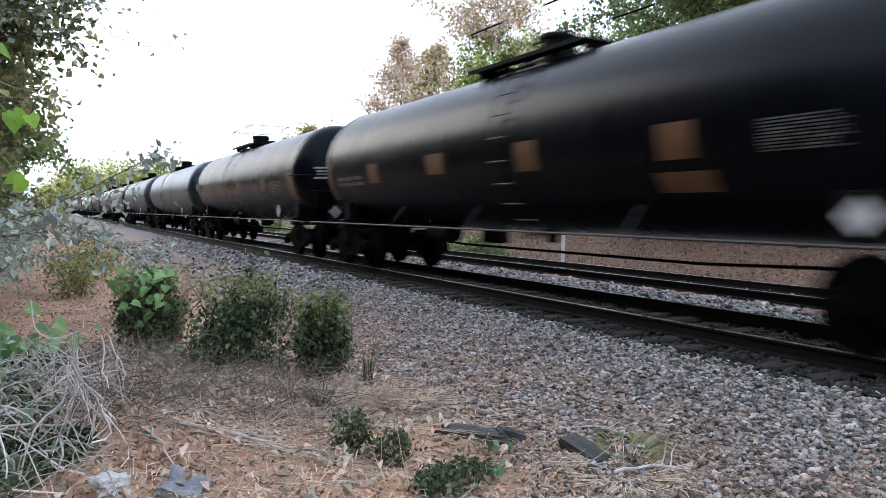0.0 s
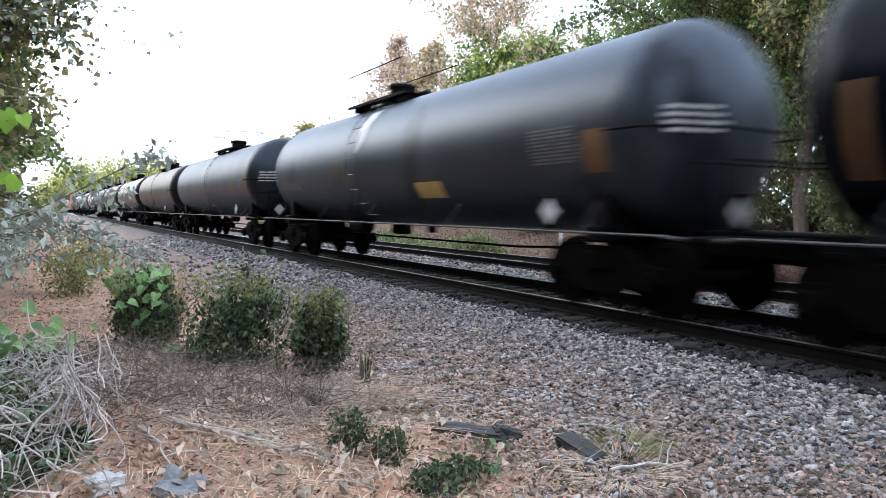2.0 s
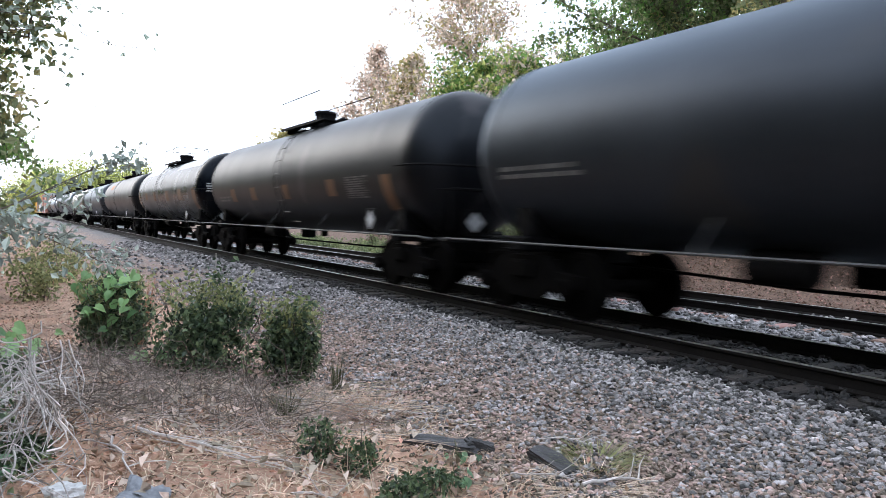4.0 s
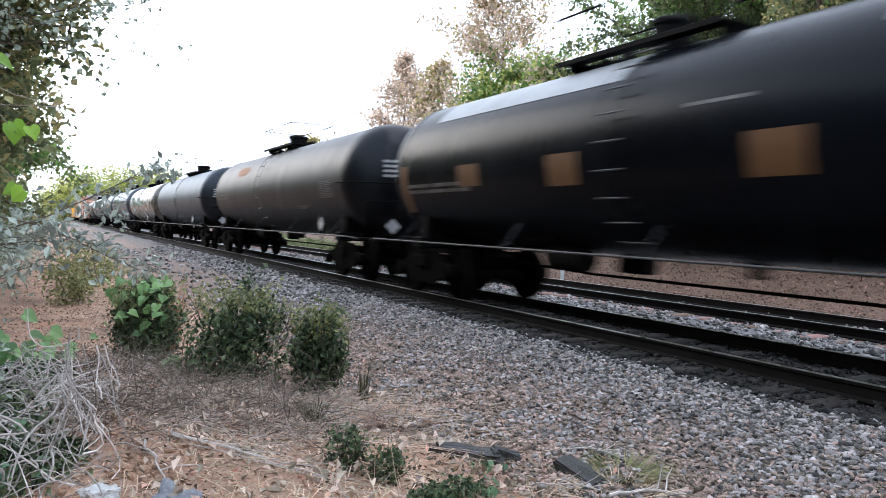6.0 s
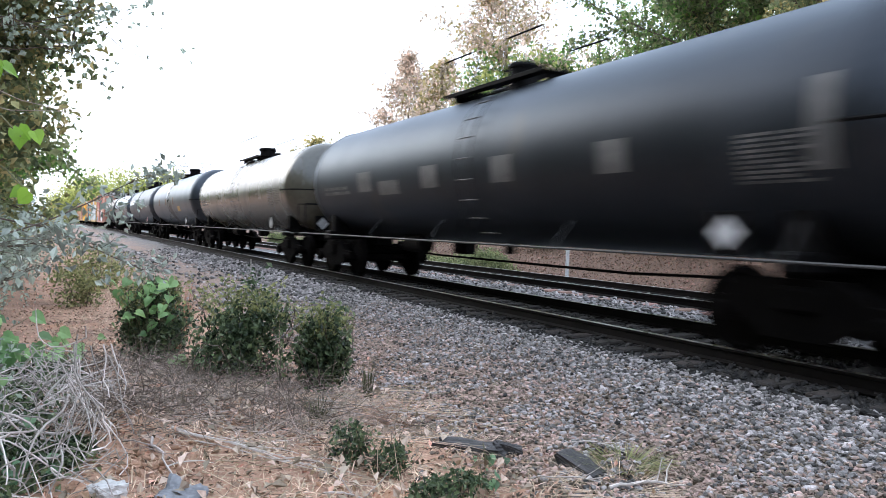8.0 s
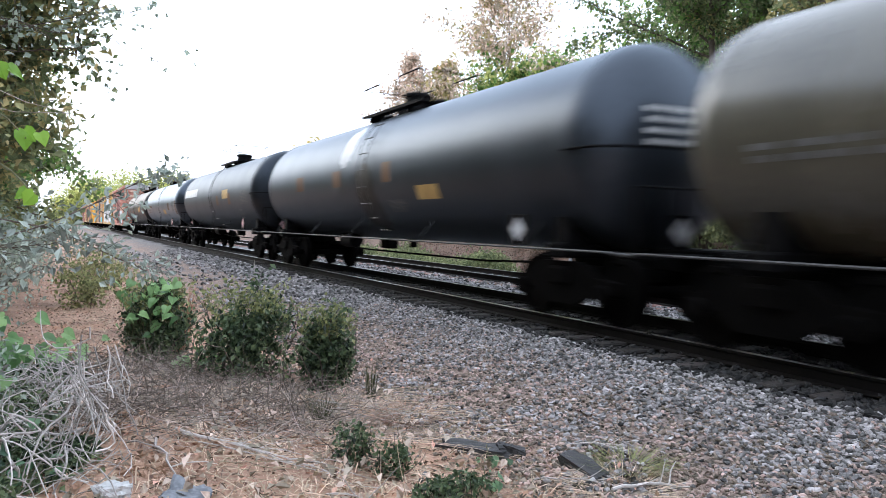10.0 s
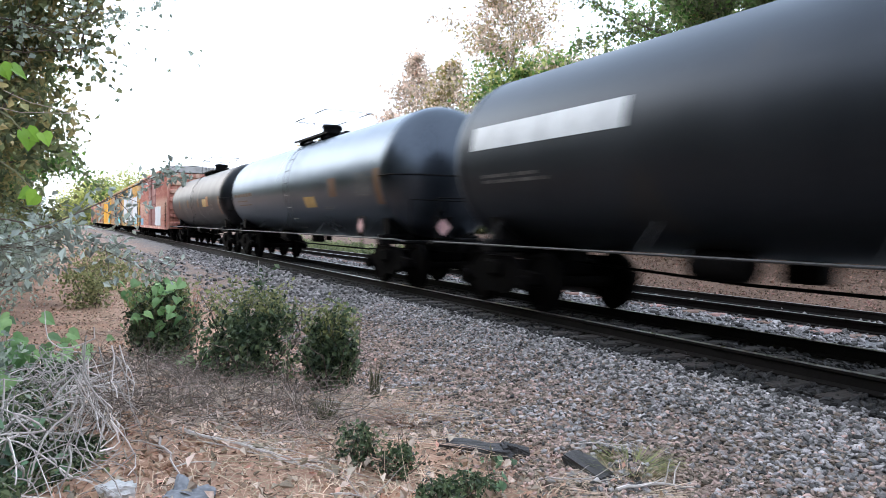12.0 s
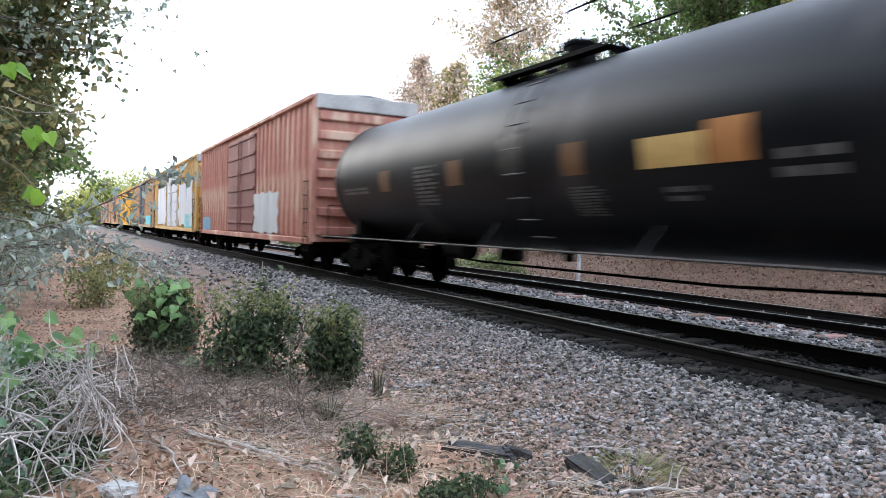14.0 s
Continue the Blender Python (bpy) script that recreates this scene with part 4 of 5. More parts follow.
# ---- plants ----
def leaf_cloud(points, size, rng, upward=0.3, fold=0.25, long=1.6):
    """Small folded leaves (two quads each) at the points, turned at random."""
    n = len(points)
    d = rng.normal(size=(n, 3))
    d[:, 2] -= 0.3
    d /= np.linalg.norm(d, axis=1)[:, None]
    u = rng.normal(size=(n, 3))
    u[:, 2] += upward * 3
    s = np.cross(d, u)
    s /= np.linalg.norm(s, axis=1)[:, None] + 1e-9
    nrm = np.cross(s, d)
    sz = size * rng.uniform(0.6, 1.35, size=(n, 1))
    base, tip = points, points + d * sz * long
    mid = points + d * sz * long * 0.5
    left = mid + s * sz * 0.5 + nrm * sz * fold
    right = mid - s * sz * 0.5 + nrm * sz * fold
    v = np.stack([base, left, tip, right], 1).reshape(-1, 3)
    i = np.arange(n)[:, None] * 4
    f = np.concatenate([i + np.array([[0, 1, 2]]), i + np.array([[0, 2, 3]])], 0)
    return v, f


def lobed_leaves(points, size, rng, mat, name, face=(0.2, -0.6, 0.75)):
    """Broad heart-shaped vine leaves with a midrib fold."""
    outline = [(0, 0), (0.28, -0.12), (0.52, 0.12), (0.5, 0.45), (0.3, 0.7), (0, 1.05), (-0.3, 0.7), (-0.5, 0.45), (-0.52, 0.12), (-0.28, -0.12)]
    v, f = [], []
    for p in points:
        nrm = Vector(face) + Vector(rng.normal(size=3)) * 0.45
        nrm.normalize()
        d = Vector((rng.normal() * 0.7, rng.normal() * 0.4, -0.8))
        d = (d - nrm * d.dot(nrm)).normalized()
        s = d.cross(nrm)
        k = size * rng.uniform(0.65, 1.3)
        o = len(v)
        for a, b in outline:
            v.append(Vector(p) + s * a * k + d * b * k + nrm * (abs(a) * 0.35 - 0.25 * b * b) * k)
        v.append(Vector(p) + d * 0.45 * k - nrm * 0.04 * k)
        m = len(outline)
        for j in range(m):
            f.append((o + j, o + (j + 1) % m, o + m))
    return raw_mesh(name, [tuple(q) for q in v], f, mat)


def blob_points(rng, n, centre, radii, clumps, spread=0.28, lower=-1.0):
    """Points in clumps on and inside an ellipsoid, so that the outline is uneven."""
    c = rng.normal(size=(clumps, 3))
    c /= np.linalg.norm(c, axis=1)[:, None]
    c *= rng.uniform(0.45, 1.0, size=(clumps, 1))
    c = c[c[:, 2] > lower]
    k = rng.integers(0, len(c), n)
    p = c[k] + rng.normal(size=(n, 3)) * spread * rng.uniform(0.4, 1.0, size=(len(c), 1))[k]
    return p * np.array(radii) + np.array(centre)


def branch(g, rng, start, way, length, radius, depth, tips, bend=0.25, splits=3, n=6):
    """A wandering limb that forks; tips gathers places for leaves."""
    p, d = Vector(start), Vector(way).normalized()
    path = [p.copy()]
    steps = 5
    for i in range(steps):
        d = (d + Vector(rng.normal(size=3)) * bend * 0.5 + Vector((0, 0, 0.05))).normalized()
        p = p + d * length / steps
        path.append(p.copy())
        tips.append(tuple(p))
    g.tube(path, radius, n, end=radius * 0.45, cap=False)
    if depth:
        for j in range(splits):
            q = path[2 + (j * 3) // max(1, splits - 1) if splits > 1 else 4]
            w = d + Vector(rng.normal(size=3)) * 0.75
            branch(g, rng, q, w, length * 0.62, radius * 0.5, depth - 1, tips, bend, splits, max(4, n - 1))


def tree(x, y, height, spread, leaves, mats, label, seed, leaf=0.09, low=0.3, conical=0.0, trunk=0.16, sparse=0.25, category="tree", tuft=0.62):
    """Tapered trunk with limbs, and a crown of separate leaves in each of the materials."""
    rng = np.random.default_rng(seed)
    x, y = site(x, y)
    z0 = ground_z(x, y) - 0.1
    t = tagged(new("tree"), label, category, group="trees along the railway")
    t.location = (x, y, z0)
    g = Geo()
    path = [(0.25 * spread * 0.2 * math.sin(i * 1.3 + seed), 0.2 * spread * 0.2 * math.cos(i * 1.1 + seed), height * 0.96 * i / 9) for i in range(10)]
    g.tube(path, trunk, 9, end=0.015, cap=False)
    tips = []
    count = 16 + int(height)
    for i in range(count):
        h = low + (1 - low) * (i + rng.uniform(0, 1)) / count
        a = rng.uniform(0, 2 * math.pi)
        k = min(9, int(h * 9))
        reach = spread * ((1 - h) ** 0.8 * conical + (1 - conical) * math.sin(math.pi * min(1, 0.12 + 0.8 * (h - low) / (1 - low) + 0.1)) ** 0.6)
        reach = max(0.25 * spread * (1 - h) + 0.2, reach) * rng.uniform(0.7, 1.12)
        p0 = Vector(path[k]) + (Vector(path[min(9, k + 1)]) - Vector(path[k])) * (h * 9 - k)
        branch(g, rng, p0, (math.cos(a), math.sin(a), 0.35 + 0.4 * (h - 0.3)), reach, trunk * 0.36 * (1.1 - h), 1, tips, 0.3, 3, 5)
    part("trunk", g.mesh("trunk", True), BARK, t)
    tips = np.array(tips)
    for i, mat in enumerate(mats):
        n = leaves // len(mats)
        k = rng.integers(0, len(tips), n)
        p = tips[k] + np.clip(rng.normal(size=(n, 3)), -1.5, 1.5) * sparse * tuft * rng.uniform(0.4, 1.2, size=(n, 1))
        v, f = leaf_cloud(p, leaf * 1.12, rng)
        part("crown", raw_mesh("crown", v, f, mat), mat, t)
    return t


# autumn trees beyond the tracks
tree(26.7, 52.5, 15.2, 5.0, 7500, (LEAF_PINK, LEAF_PINK), "slender russet autumn tree with thin foliage", 11, leaf=0.17, low=0.12, conical=0.9, sparse=0.42, tuft=1.1)
tree(27.0, 47.0, 13.4, 4.4, 9500, (LEAF_PINK, LEAF_YELLOW), "small russet and yellow autumn tree", 12, leaf=0.2, low=0.12, conical=0.6, sparse=0.35, tuft=1.1)
tree(27.6, 40.0, 20.0, 7.4, 19000, (LEAF_PINK, LEAF_YELLOW, LEAF_PINK, LEAF_PINK), "tall russet autumn tree with gaps in its crown", 13, leaf=0.15, low=0.1, conical=0.8, sparse=0.55, tuft=1.1)
tree(27.0, 38.0, 10.6, 4.4, 12000, (LEAF_FAR, LEAF_GREEN), "low yellow-green tree behind the train", 14, leaf=0.17, low=0.15, sparse=0.5, tuft=1.1)
tree(24.5, 31.0, 10.0, 3.4, 9000, (LEAF_GREEN, LEAF_FAR, LEAF_PINK), "low green tree with pinkish top", 15, leaf=0.16, low=0.15, sparse=0.5, tuft=1.1)
tree(22.8, 19.0, 15.0, 4.5, 44000, (LEAF_WOOD, LEAF_WOOD, LEAF_GREEN), "large dense green tree hung with vines", 16, leaf=0.11, low=0.1, sparse=0.55, trunk=0.25)
tree(21.5, 13.5, 15.0, 5.0, 44000, (LEAF_WOOD, LEAF_YELLOW, LEAF_WOOD), "large green and yellowing tree", 17, leaf=0.11, low=0.1, sparse=0.55, trunk=0.25)
tree(26.0, 12.0, 16.5, 5.5, 22000, (LEAF_WOOD, LEAF_GREEN), "tall green tree of the woodland edge", 18, leaf=0.17, low=0.1, sparse=0.6, trunk=0.28)
tree(28.0, 24.0, 13.5, 4.6, 14000, (LEAF_WOOD, LEAF_GREEN), "green tree of the woodland edge", 19, leaf=0.17, low=0.1, sparse=0.6, trunk=0.2)
tree(24.5, 68.0, 9.0, 2.6, 3000, (LEAF_YELLOW,), "small yellowing tree far behind", 20, leaf=0.22, low=0.15, sparse=0.4, tuft=1.1)


def shrub_row(label, spots, mat, leaf, per, seed, name="shrub", category="shrub", crest=None):
    rng = np.random.default_rng(seed)
    for x, y, r, h in spots:
        x, y = site(x, y)
        s = tagged(new(name), label, category, group=label)
        s.location = (x, y, ground_z(x, y) - 0.03)
        g = Geo()
        tips = []
        for k in range(7):
            a = rng.uniform(0, 2 * math.pi)
            branch(g, rng, (r * 0.2 * math.cos(a), r * 0.2 * math.sin(a), 0), (0.5 * math.cos(a), 0.5 * math.sin(a), 1), h * 0.62, 0.005 + 0.005 * h, 1, tips, 0.3, 2, 5)
        part("branchwork", g.mesh("branchwork", True), BARK, s)["kind"] = "stuff"
        p = blob_points(rng, per, (0, 0, h * 0.48), (r, r, h * 0.5), 40, 0.27, -0.98)
        p[:, 2] = np.abs(p[:, 2])
        v, f = leaf_cloud(p, leaf, rng)
        part("foliage", raw_mesh("foliage", v, f, mat), mat, s)
        if crest:                                        # paler leaf colour for the skylight on top, and dry twigs
            g, shoots = Geo(), []
            for k in range(46):
                a, q = rng.uniform(0, 6.28), r * rng.uniform() ** 0.5 * 0.85
                p0 = Vector((q * math.cos(a), q * math.sin(a), h * rng.uniform(0.6, 0.85)))
                w = Vector((0.5 * math.cos(a) + rng.normal() * 0.3, 0.5 * math.sin(a) + rng.normal() * 0.3, 1))
                e = p0 + w.normalized() * h * rng.uniform(0.1, 0.28)
                g.tube([p0, (p0 + e) / 2 + Vector((0.01, 0, 0.01)), e], 0.0025, 4, end=0.001)
                for m in range(14):
                    u = rng.uniform(0.1, 1.0)
                    shoots.append(tuple(p0 + (e - p0) * u + Vector(rng.normal(size=3)) * 0.025))
            part("dry_undergrowth", g.mesh("dry_undergrowth"), DEAD_WOOD, s)["kind"] = "stuff"
            v, f = leaf_cloud(np.array(shoots), leaf * 0.85, rng)
            part("young_foliage", raw_mesh("young_foliage", v, f, crest), crest, s, "olive leaves coloured lighter for the skylit top")


shrub_row("green undergrowth beyond the second track", [(15.8 + 0.9 * math.sin(i * 2.1), 24 + i * 2.3, 1.3 + 0.3 * math.sin(i), 0.9 + 0.3 * math.cos(i * 1.7)) for i in range(12)], LEAF_WOOD, 0.09, 2200, 31)
shrub_row("dark woodland undergrowth on the far bank", [(22.6 + 1.0 * math.sin(i * 1.9), 4 + i * 2.6, 1.7, 1.8 + 0.7 * math.cos(i * 2.3)) for i in range(10)], LEAF_WOOD, 0.1, 3000, 32)


def far_woods():
    """Distant tree line, with an uneven top, too far to tell its trees apart."""
    rng = np.random.default_rng(5)
    for name, label, mat, spots in (
        ("far_wood", "distant yellow-green tree line beyond the bend", LEAF_FAR, [(0.5 + i * 1.3, 255 + rng.uniform(-15, 40), rng.uniform(13, 18.5) * (0.6 + 0.4 * ramp01(i * 1.3, 0, 14))) for i in range(28)]),
        ("far_wood", "distant woods beside the railway", LEAF_WOOD, [(rng.uniform(30, 70), 80 + i * 7, rng.uniform(5, 8)) for i in range(20)]),
        ("far_wood", "distant woods on the near side of the railway", LEAF_WOOD, [(rng.uniform(-22, -6), 60 + i * 8, rng.uniform(6, 10)) for i in range(20)]),
        ("near_wood", "tall dense woods on the near bank", LEAF_WOOD, [(rng.uniform(-11, -7.5), -34 + i * 2.0, rng.uniform(8, 11)) for i in range(42)]),
        ("far_wood", "dense woods behind the far bank", LEAF_WOOD, [(rng.uniform(27, 36), -16 + i * 2.6, rng.uniform(9, 13) if i < 16 else rng.uniform(4, 6)) for i in range(34)]),
    ):
        vs, fs, o = [], [], 0
        for x, y, h in spots:
            n = 2600 if name == "near_wood" else 1300
            p = blob_points(rng, n, (x, y, h * 0.5), (h * 0.5, h * 0.5, h * 0.52), 22, 0.25)
            v, f = leaf_cloud(p, 0.55 if y > 60 else 0.3, rng)
            vs.append(v)
            fs.append(f + o)
            o += len(v)
        tagged(new(name, raw_mesh(name, np.concatenate(vs), np.concatenate(fs), mat)), label, "woods", kind="stuff")


far_woods()


# ---- near bank ----
def bank_wall():
    """Tangled trees and creepers along the near side."""
    tree(-2.65, 9.0, 6.6, 2.6, 46000, (LEAF_WOOD, LEAF_YELLOW, LEAF_OLIVE, LEAF_WOOD), "dense vine-hung tree on the near bank", 41, leaf=0.066, low=0.03, sparse=0.42, trunk=0.1)
    tree(-2.6, 13.0, 8.6, 3.4, 52000, (LEAF_WOOD, LEAF_YELLOW, LEAF_WOOD), "dense yellowing tree on the near bank", 42, leaf=0.08, low=0.03, sparse=0.5, trunk=0.14)
    tree(-3.0, 19.0, 8.5, 3.3, 30000, (LEAF_WOOD, LEAF_GREEN, LEAF_YELLOW), "dense green tree on the near bank", 43, leaf=0.12, low=0.03, sparse=0.5, trunk=0.15)
    tree(-2.6, 27.0, 8.0, 3.4, 22000, (LEAF_WOOD, LEAF_GREEN), "leafy green tree on the near bank", 44, leaf=0.11, low=0.03, sparse=0.5, trunk=0.15)
    tree(-2.2, 37.0, 7.0, 3.4, 16000, (LEAF_WOOD, LEAF_GREEN), "green tree farther along the near bank", 45, leaf=0.14, low=0.03, sparse=0.55, trunk=0.15)


bank_wall()


def overhang():
    """Leafy branches hanging into the sky from the near trees."""
    rng = np.random.default_rng(77)
    for x, y, z, reach, drop, count in ((-0.9, 9.0, 4.35, 1.9, 0.2, 300), (-0.9, 9.6, 3.6, 1.7, 0.35, 190), (-0.6, 8.2, 4.6, 1.5, 0.05, 220)):
        t = tagged(new("overhanging_branch"), "thin overhanging branch with scattered grey-green leaves", "branch", group="overhanging branches")
        t.location = (*site(x, y), z - 0.08)
        g, tips = Geo(), []
        for k in range(4):
            branch(g, rng, (0, 0, -0.3 + 0.18 * k), (1.0, 0.2 * rng.normal(), 0.12 - drop * rng.uniform()), reach * rng.uniform(0.75, 1.1), 0.008, 1, tips, 0.35, 3, 5)
        part("branchwork", g.mesh("branchwork", True), BARK, t)["kind"] = "stuff"
        tips = np.array(tips)
        k = rng.integers(0, len(tips), count)
        v, f = leaf_cloud(tips[k] + rng.normal(size=(count, 3)) * 0.1, 0.062, rng, long=1.2)
        part("foliage", raw_mesh("foliage", v, f, LEAF_GREY), LEAF_GREY, t)


overhang()
shrub_row("grey-green privet thicket on the near bank", [(-1.3, 6.4, 0.7, 1.5), (-1.5, 8.2, 0.85, 1.8), (-1.35, 10.5, 0.85, 1.6), (-1.1, 13.5, 1.1, 1.8), (-0.9, 17.5, 1.2, 1.9), (-0.8, 23, 1.4, 2.1), (-0.7, 31, 1.6, 2.4)], LEAF_GREY, 0.045, 3200, 51)
shrub_row("low olive shrub on the dirt verge", [(0.65, 14.2, 0.6, 0.75), (1.15, 17.5, 0.7, 0.8), (1.2, 22.0, 0.9, 0.9)], LEAF_OLIVE, 0.05, 900, 52)
shrub_row("dense dark evergreen shrub on the dirt verge", [(1.84, 7.3, 0.44, 1.13), (2.56, 6.95, 0.26, 0.98), (1.09, 8.45, 0.38, 0.98)], LEAF_DARK, 0.04, 3600, 53, crest=LEAF_OLIVE)
shrub_row("small dark green seedling on the dirt verge", [(1.92, 4.62, 0.13, 0.36), (2.12, 4.4, 0.15, 0.34), (2.35, 3.8, 0.2, 0.24), (2.1, 3.7, 0.16, 0.2)], LEAF_DARK, 0.026, 420, 54)


# ---- ground cover ----
def stone_mesh(k):
    rng = np.random.default_rng(900 + k)
    bm = bmesh.new()
    bmesh.ops.create_icosphere(bm, subdivisions=1, radius=1.0)
    for v in bm.verts:
        v.co *= rng.uniform(0.6, 1.3)
        v.co.z *= 0.5
        v.co.y *= 0.7
    me = bpy.data.meshes.new("stone")
    bm.to_mesh(me)
    bm.free()
    return me


STONES = [stone_mesh(k) for k in range(10)]


def scatter_stones(name, label, n, region, size, seed, mat, density=None):
    """Joined loose stones on the ground within region (x0, x1, y0, y1)."""
    rng = np.random.default_rng(seed)
    shapes = []
    for me in STONES:
        v = np.array([tuple(p.co) for p in me.vertices])
        f = np.array([tuple(q.vertices) for q in me.polygons])
        shapes.append((v, f))
    vs, fs, o = [], [], 0
    x0, x1, y0, y1 = region
    for i in range(n):
        y = y0 + (y1 - y0) * rng.uniform() ** 1.5
        x = rng.uniform(x0, x1)
        if density and rng.uniform() > density(x, y):
            continue
        v, f = shapes[rng.integers(0, 10)]
        a, b = rng.uniform(0, 6.28), rng.normal() * 0.35
        r = np.array(Euler((b, rng.normal() * 0.35, a)).to_matrix())
        s = size * rng.uniform(0.55, 1.45)
        vs.append((v * s) @ r.T + np.array([x, y, ground_z(x, y) + s * rng.uniform(0.05, 0.5)]))
        fs.append(f + o)
        o += len(v)
    return tagged(new(name, raw_mesh(name, np.concatenate(vs), np.concatenate(fs), mat)), label, "gravel", kind="stuff")


def gravel_density(x, y):
    edge = 2.9 + 0.5 * noise.noise((x * 0.8, y * 0.8, 1.0)) + 0.3 * noise.noise((x * 2.5, y * 2.5, 4.0))
    patch = 0.12 + 0.88 * ramp01(noise.noise((x * 1.1, y * 1.1, 9.0)), -0.15, 0.3)
    d = ramp01(x, edge - 0.3, edge + 0.5) * (1 - (1 - patch) * (1 - ramp01(x, 4.2, 5.4)))
    if (x - 3.16) ** 2 + (y - 5.55) ** 2 * 0.5 < 0.16:
        d = 1.0
    return max(d * (0.5 + 0.5 * ramp01(x, 4.3, 5.6)), 0.03 if x > 1.5 else 0.008)


scatter_stones("gravel", "grey crushed-stone ballast beside the main track", 54000, (2.0, 6.05, 0.6, 17.0), 0.027, 61, STONE, gravel_density)
scatter_stones("gravel", "tan dusty stones half sunk in the dirt", 30000, (2.2, 5.8, 2.0, 13.0), 0.023, 64, TAN_STONE, lambda x, y: ramp01(x, 2.4, 3.2) * (1 - 0.6 * ramp01(x, 4.0, 5.4)))
scatter_stones("gravel", "grey crushed-stone ballast farther along the track", 9000, (1.6, 6.05, 15.0, 42.0), 0.06, 62, STONE, gravel_density)
# these dark stones carry the train's shade in their colour
scatter_stones("gravel", "oily ballast under the main track, train shade put into its colour", 7000, (5.9, 9.0, 2.0, 26.0), 0.045, 65, OILY_SHADED_STONE)
scatter_stones("gravel", "lighter ballast between the two tracks", 9000, (9.1, 13.6, 2.5, 34.0), 0.05, 63, STONE)


def loose_stones():
    """Separate stones on top of the near ballast, all sharing a few meshes."""
    rng = random.Random(67)
    bed = tagged(new("ballast_bed"), "loose crushed stones lying on the near ballast", "ballast", kind="structure")
    for k in range(300):
        x, y = rng.uniform(3.6, 5.85), 2.4 + 3.2 * rng.random()
        s = 0.03 * rng.uniform(0.7, 1.4)
        ob = part("stone", STONES[k % 10], STONE_PIECE, bed)
        ob.matrix_basis = pose(x, y, ground_z(x, y) + s * 0.45, rng.uniform(-20, 20), rng.uniform(-20, 20), rng.uniform(0, 360)) @ Matrix.Scale(s, 4)


loose_stones()


def straw():
    rng = np.random.default_rng(71)
    v, f = [], []
    for i in range(28000):
        y = 1.5 + 16 * rng.uniform() ** 1.8
        x = rng.uniform(-0.3, 3.4)
        if rng.uniform() < ramp01(x, 2.3, 3.6) or rng.uniform() > ramp01(x, -0.3, 0.5):
            continue
        z = ground_z(x, y)
        ln, w = rng.uniform(0.03, 0.18), rng.uniform(0.0012, 0.004)
        a, tilt = rng.uniform(0, 6.28), abs(rng.normal()) * 0.35
        d = Vector((math.cos(a) * math.cos(tilt), math.sin(a) * math.cos(tilt), math.sin(tilt)))
        s = Vector((-math.sin(a), math.cos(a), 0.2)) * w
        p = Vector((x, y, z + 0.008))
        q = p + d * ln * 0.5 + Vector((0, 0, 0.02 * rng.uniform()))
        e = p + d * ln + Vector((0, 0, -0.05 * tilt))
        o = len(v)
        v += [tuple(p - s), tuple(p + s), tuple(q + s), tuple(q - s), tuple(e)]
        f += [(o, o + 1, o + 2, o + 3), (o + 3, o + 2, o + 4)]
    tagged(new("dry_grass", raw_mesh("dry_grass", v, f, STRAW)), "matted dry straw and pine needles on the dirt", "dry grass", kind="stuff")
    pts = []
    for i in range(12000):
        y = 0.5 + 20 * rng.uniform() ** 1.7
        x = rng.uniform(-2.0, 4.2)
        if rng.uniform() < ramp01(x, 2.0, 4.4):
            continue
        pts.append((x, y, ground_z(x, y) + 0.015))
    v, f = leaf_cloud(np.array(pts), 0.03, rng, upward=0.9)
    tagged(new("leaf_litter", raw_mesh("leaf_litter", v, f, LITTER)), "scattered fallen brown leaves", "leaf litter", kind="stuff")
    pts = []
    for i in range(6500):
        y = 1.5 + 15 * rng.uniform() ** 1.7
        x = rng.uniform(-0.6, 4.4)
        if rng.uniform() < ramp01(x, 2.4, 4.6):
            continue
        pts.append((x, y, ground_z(x, y) + 0.012))
    v, f = leaf_cloud(np.array(pts), 0.024, rng, upward=0.5, fold=0.45)
    tagged(new("leaf_litter", raw_mesh("leaf_litter", v, f, DARK_LITTER)), "curled dark brown leaves and bark scraps", "leaf litter", kind="stuff")
    g = Geo()
    for i in range(2400):
        y = 2.0 + 11 * rng.uniform() ** 1.6
        x = rng.uniform(-0.2, 4.2)
        a, ln = rng.uniform(0, 6.28), rng.uniform(0.04, 0.22)
        p = Vector((x, y, ground_z(x, y) + 0.008))
        d = Vector((math.cos(a), math.sin(a), rng.normal() * 0.12)) * ln
        g.tube([p, p + d * 0.5 + Vector((0, 0, 0.012)), p + d], rng.uniform(0.0012, 0.004), 4, end=0.001)
    tagged(new("twig_litter", raw_mesh("twig_litter", g.v, g.f, BARK)), "short dark broken twigs on the dirt", "twig litter", kind="stuff")
    pts = [(15.0 + 8 * rng.uniform(), 2 + 40 * rng.uniform()) for i in range(26000)]
    v, f = leaf_cloud(np.array([(x, y, ground_z(x, y) + 0.03) for x, y in pts]), 0.06, rng, upward=0.7)
    tagged(new("leaf_litter", raw_mesh("leaf_litter", v, f, BANK_LITTER)), "red-brown leaf litter on the far bank", "leaf litter", kind="stuff")


straw()


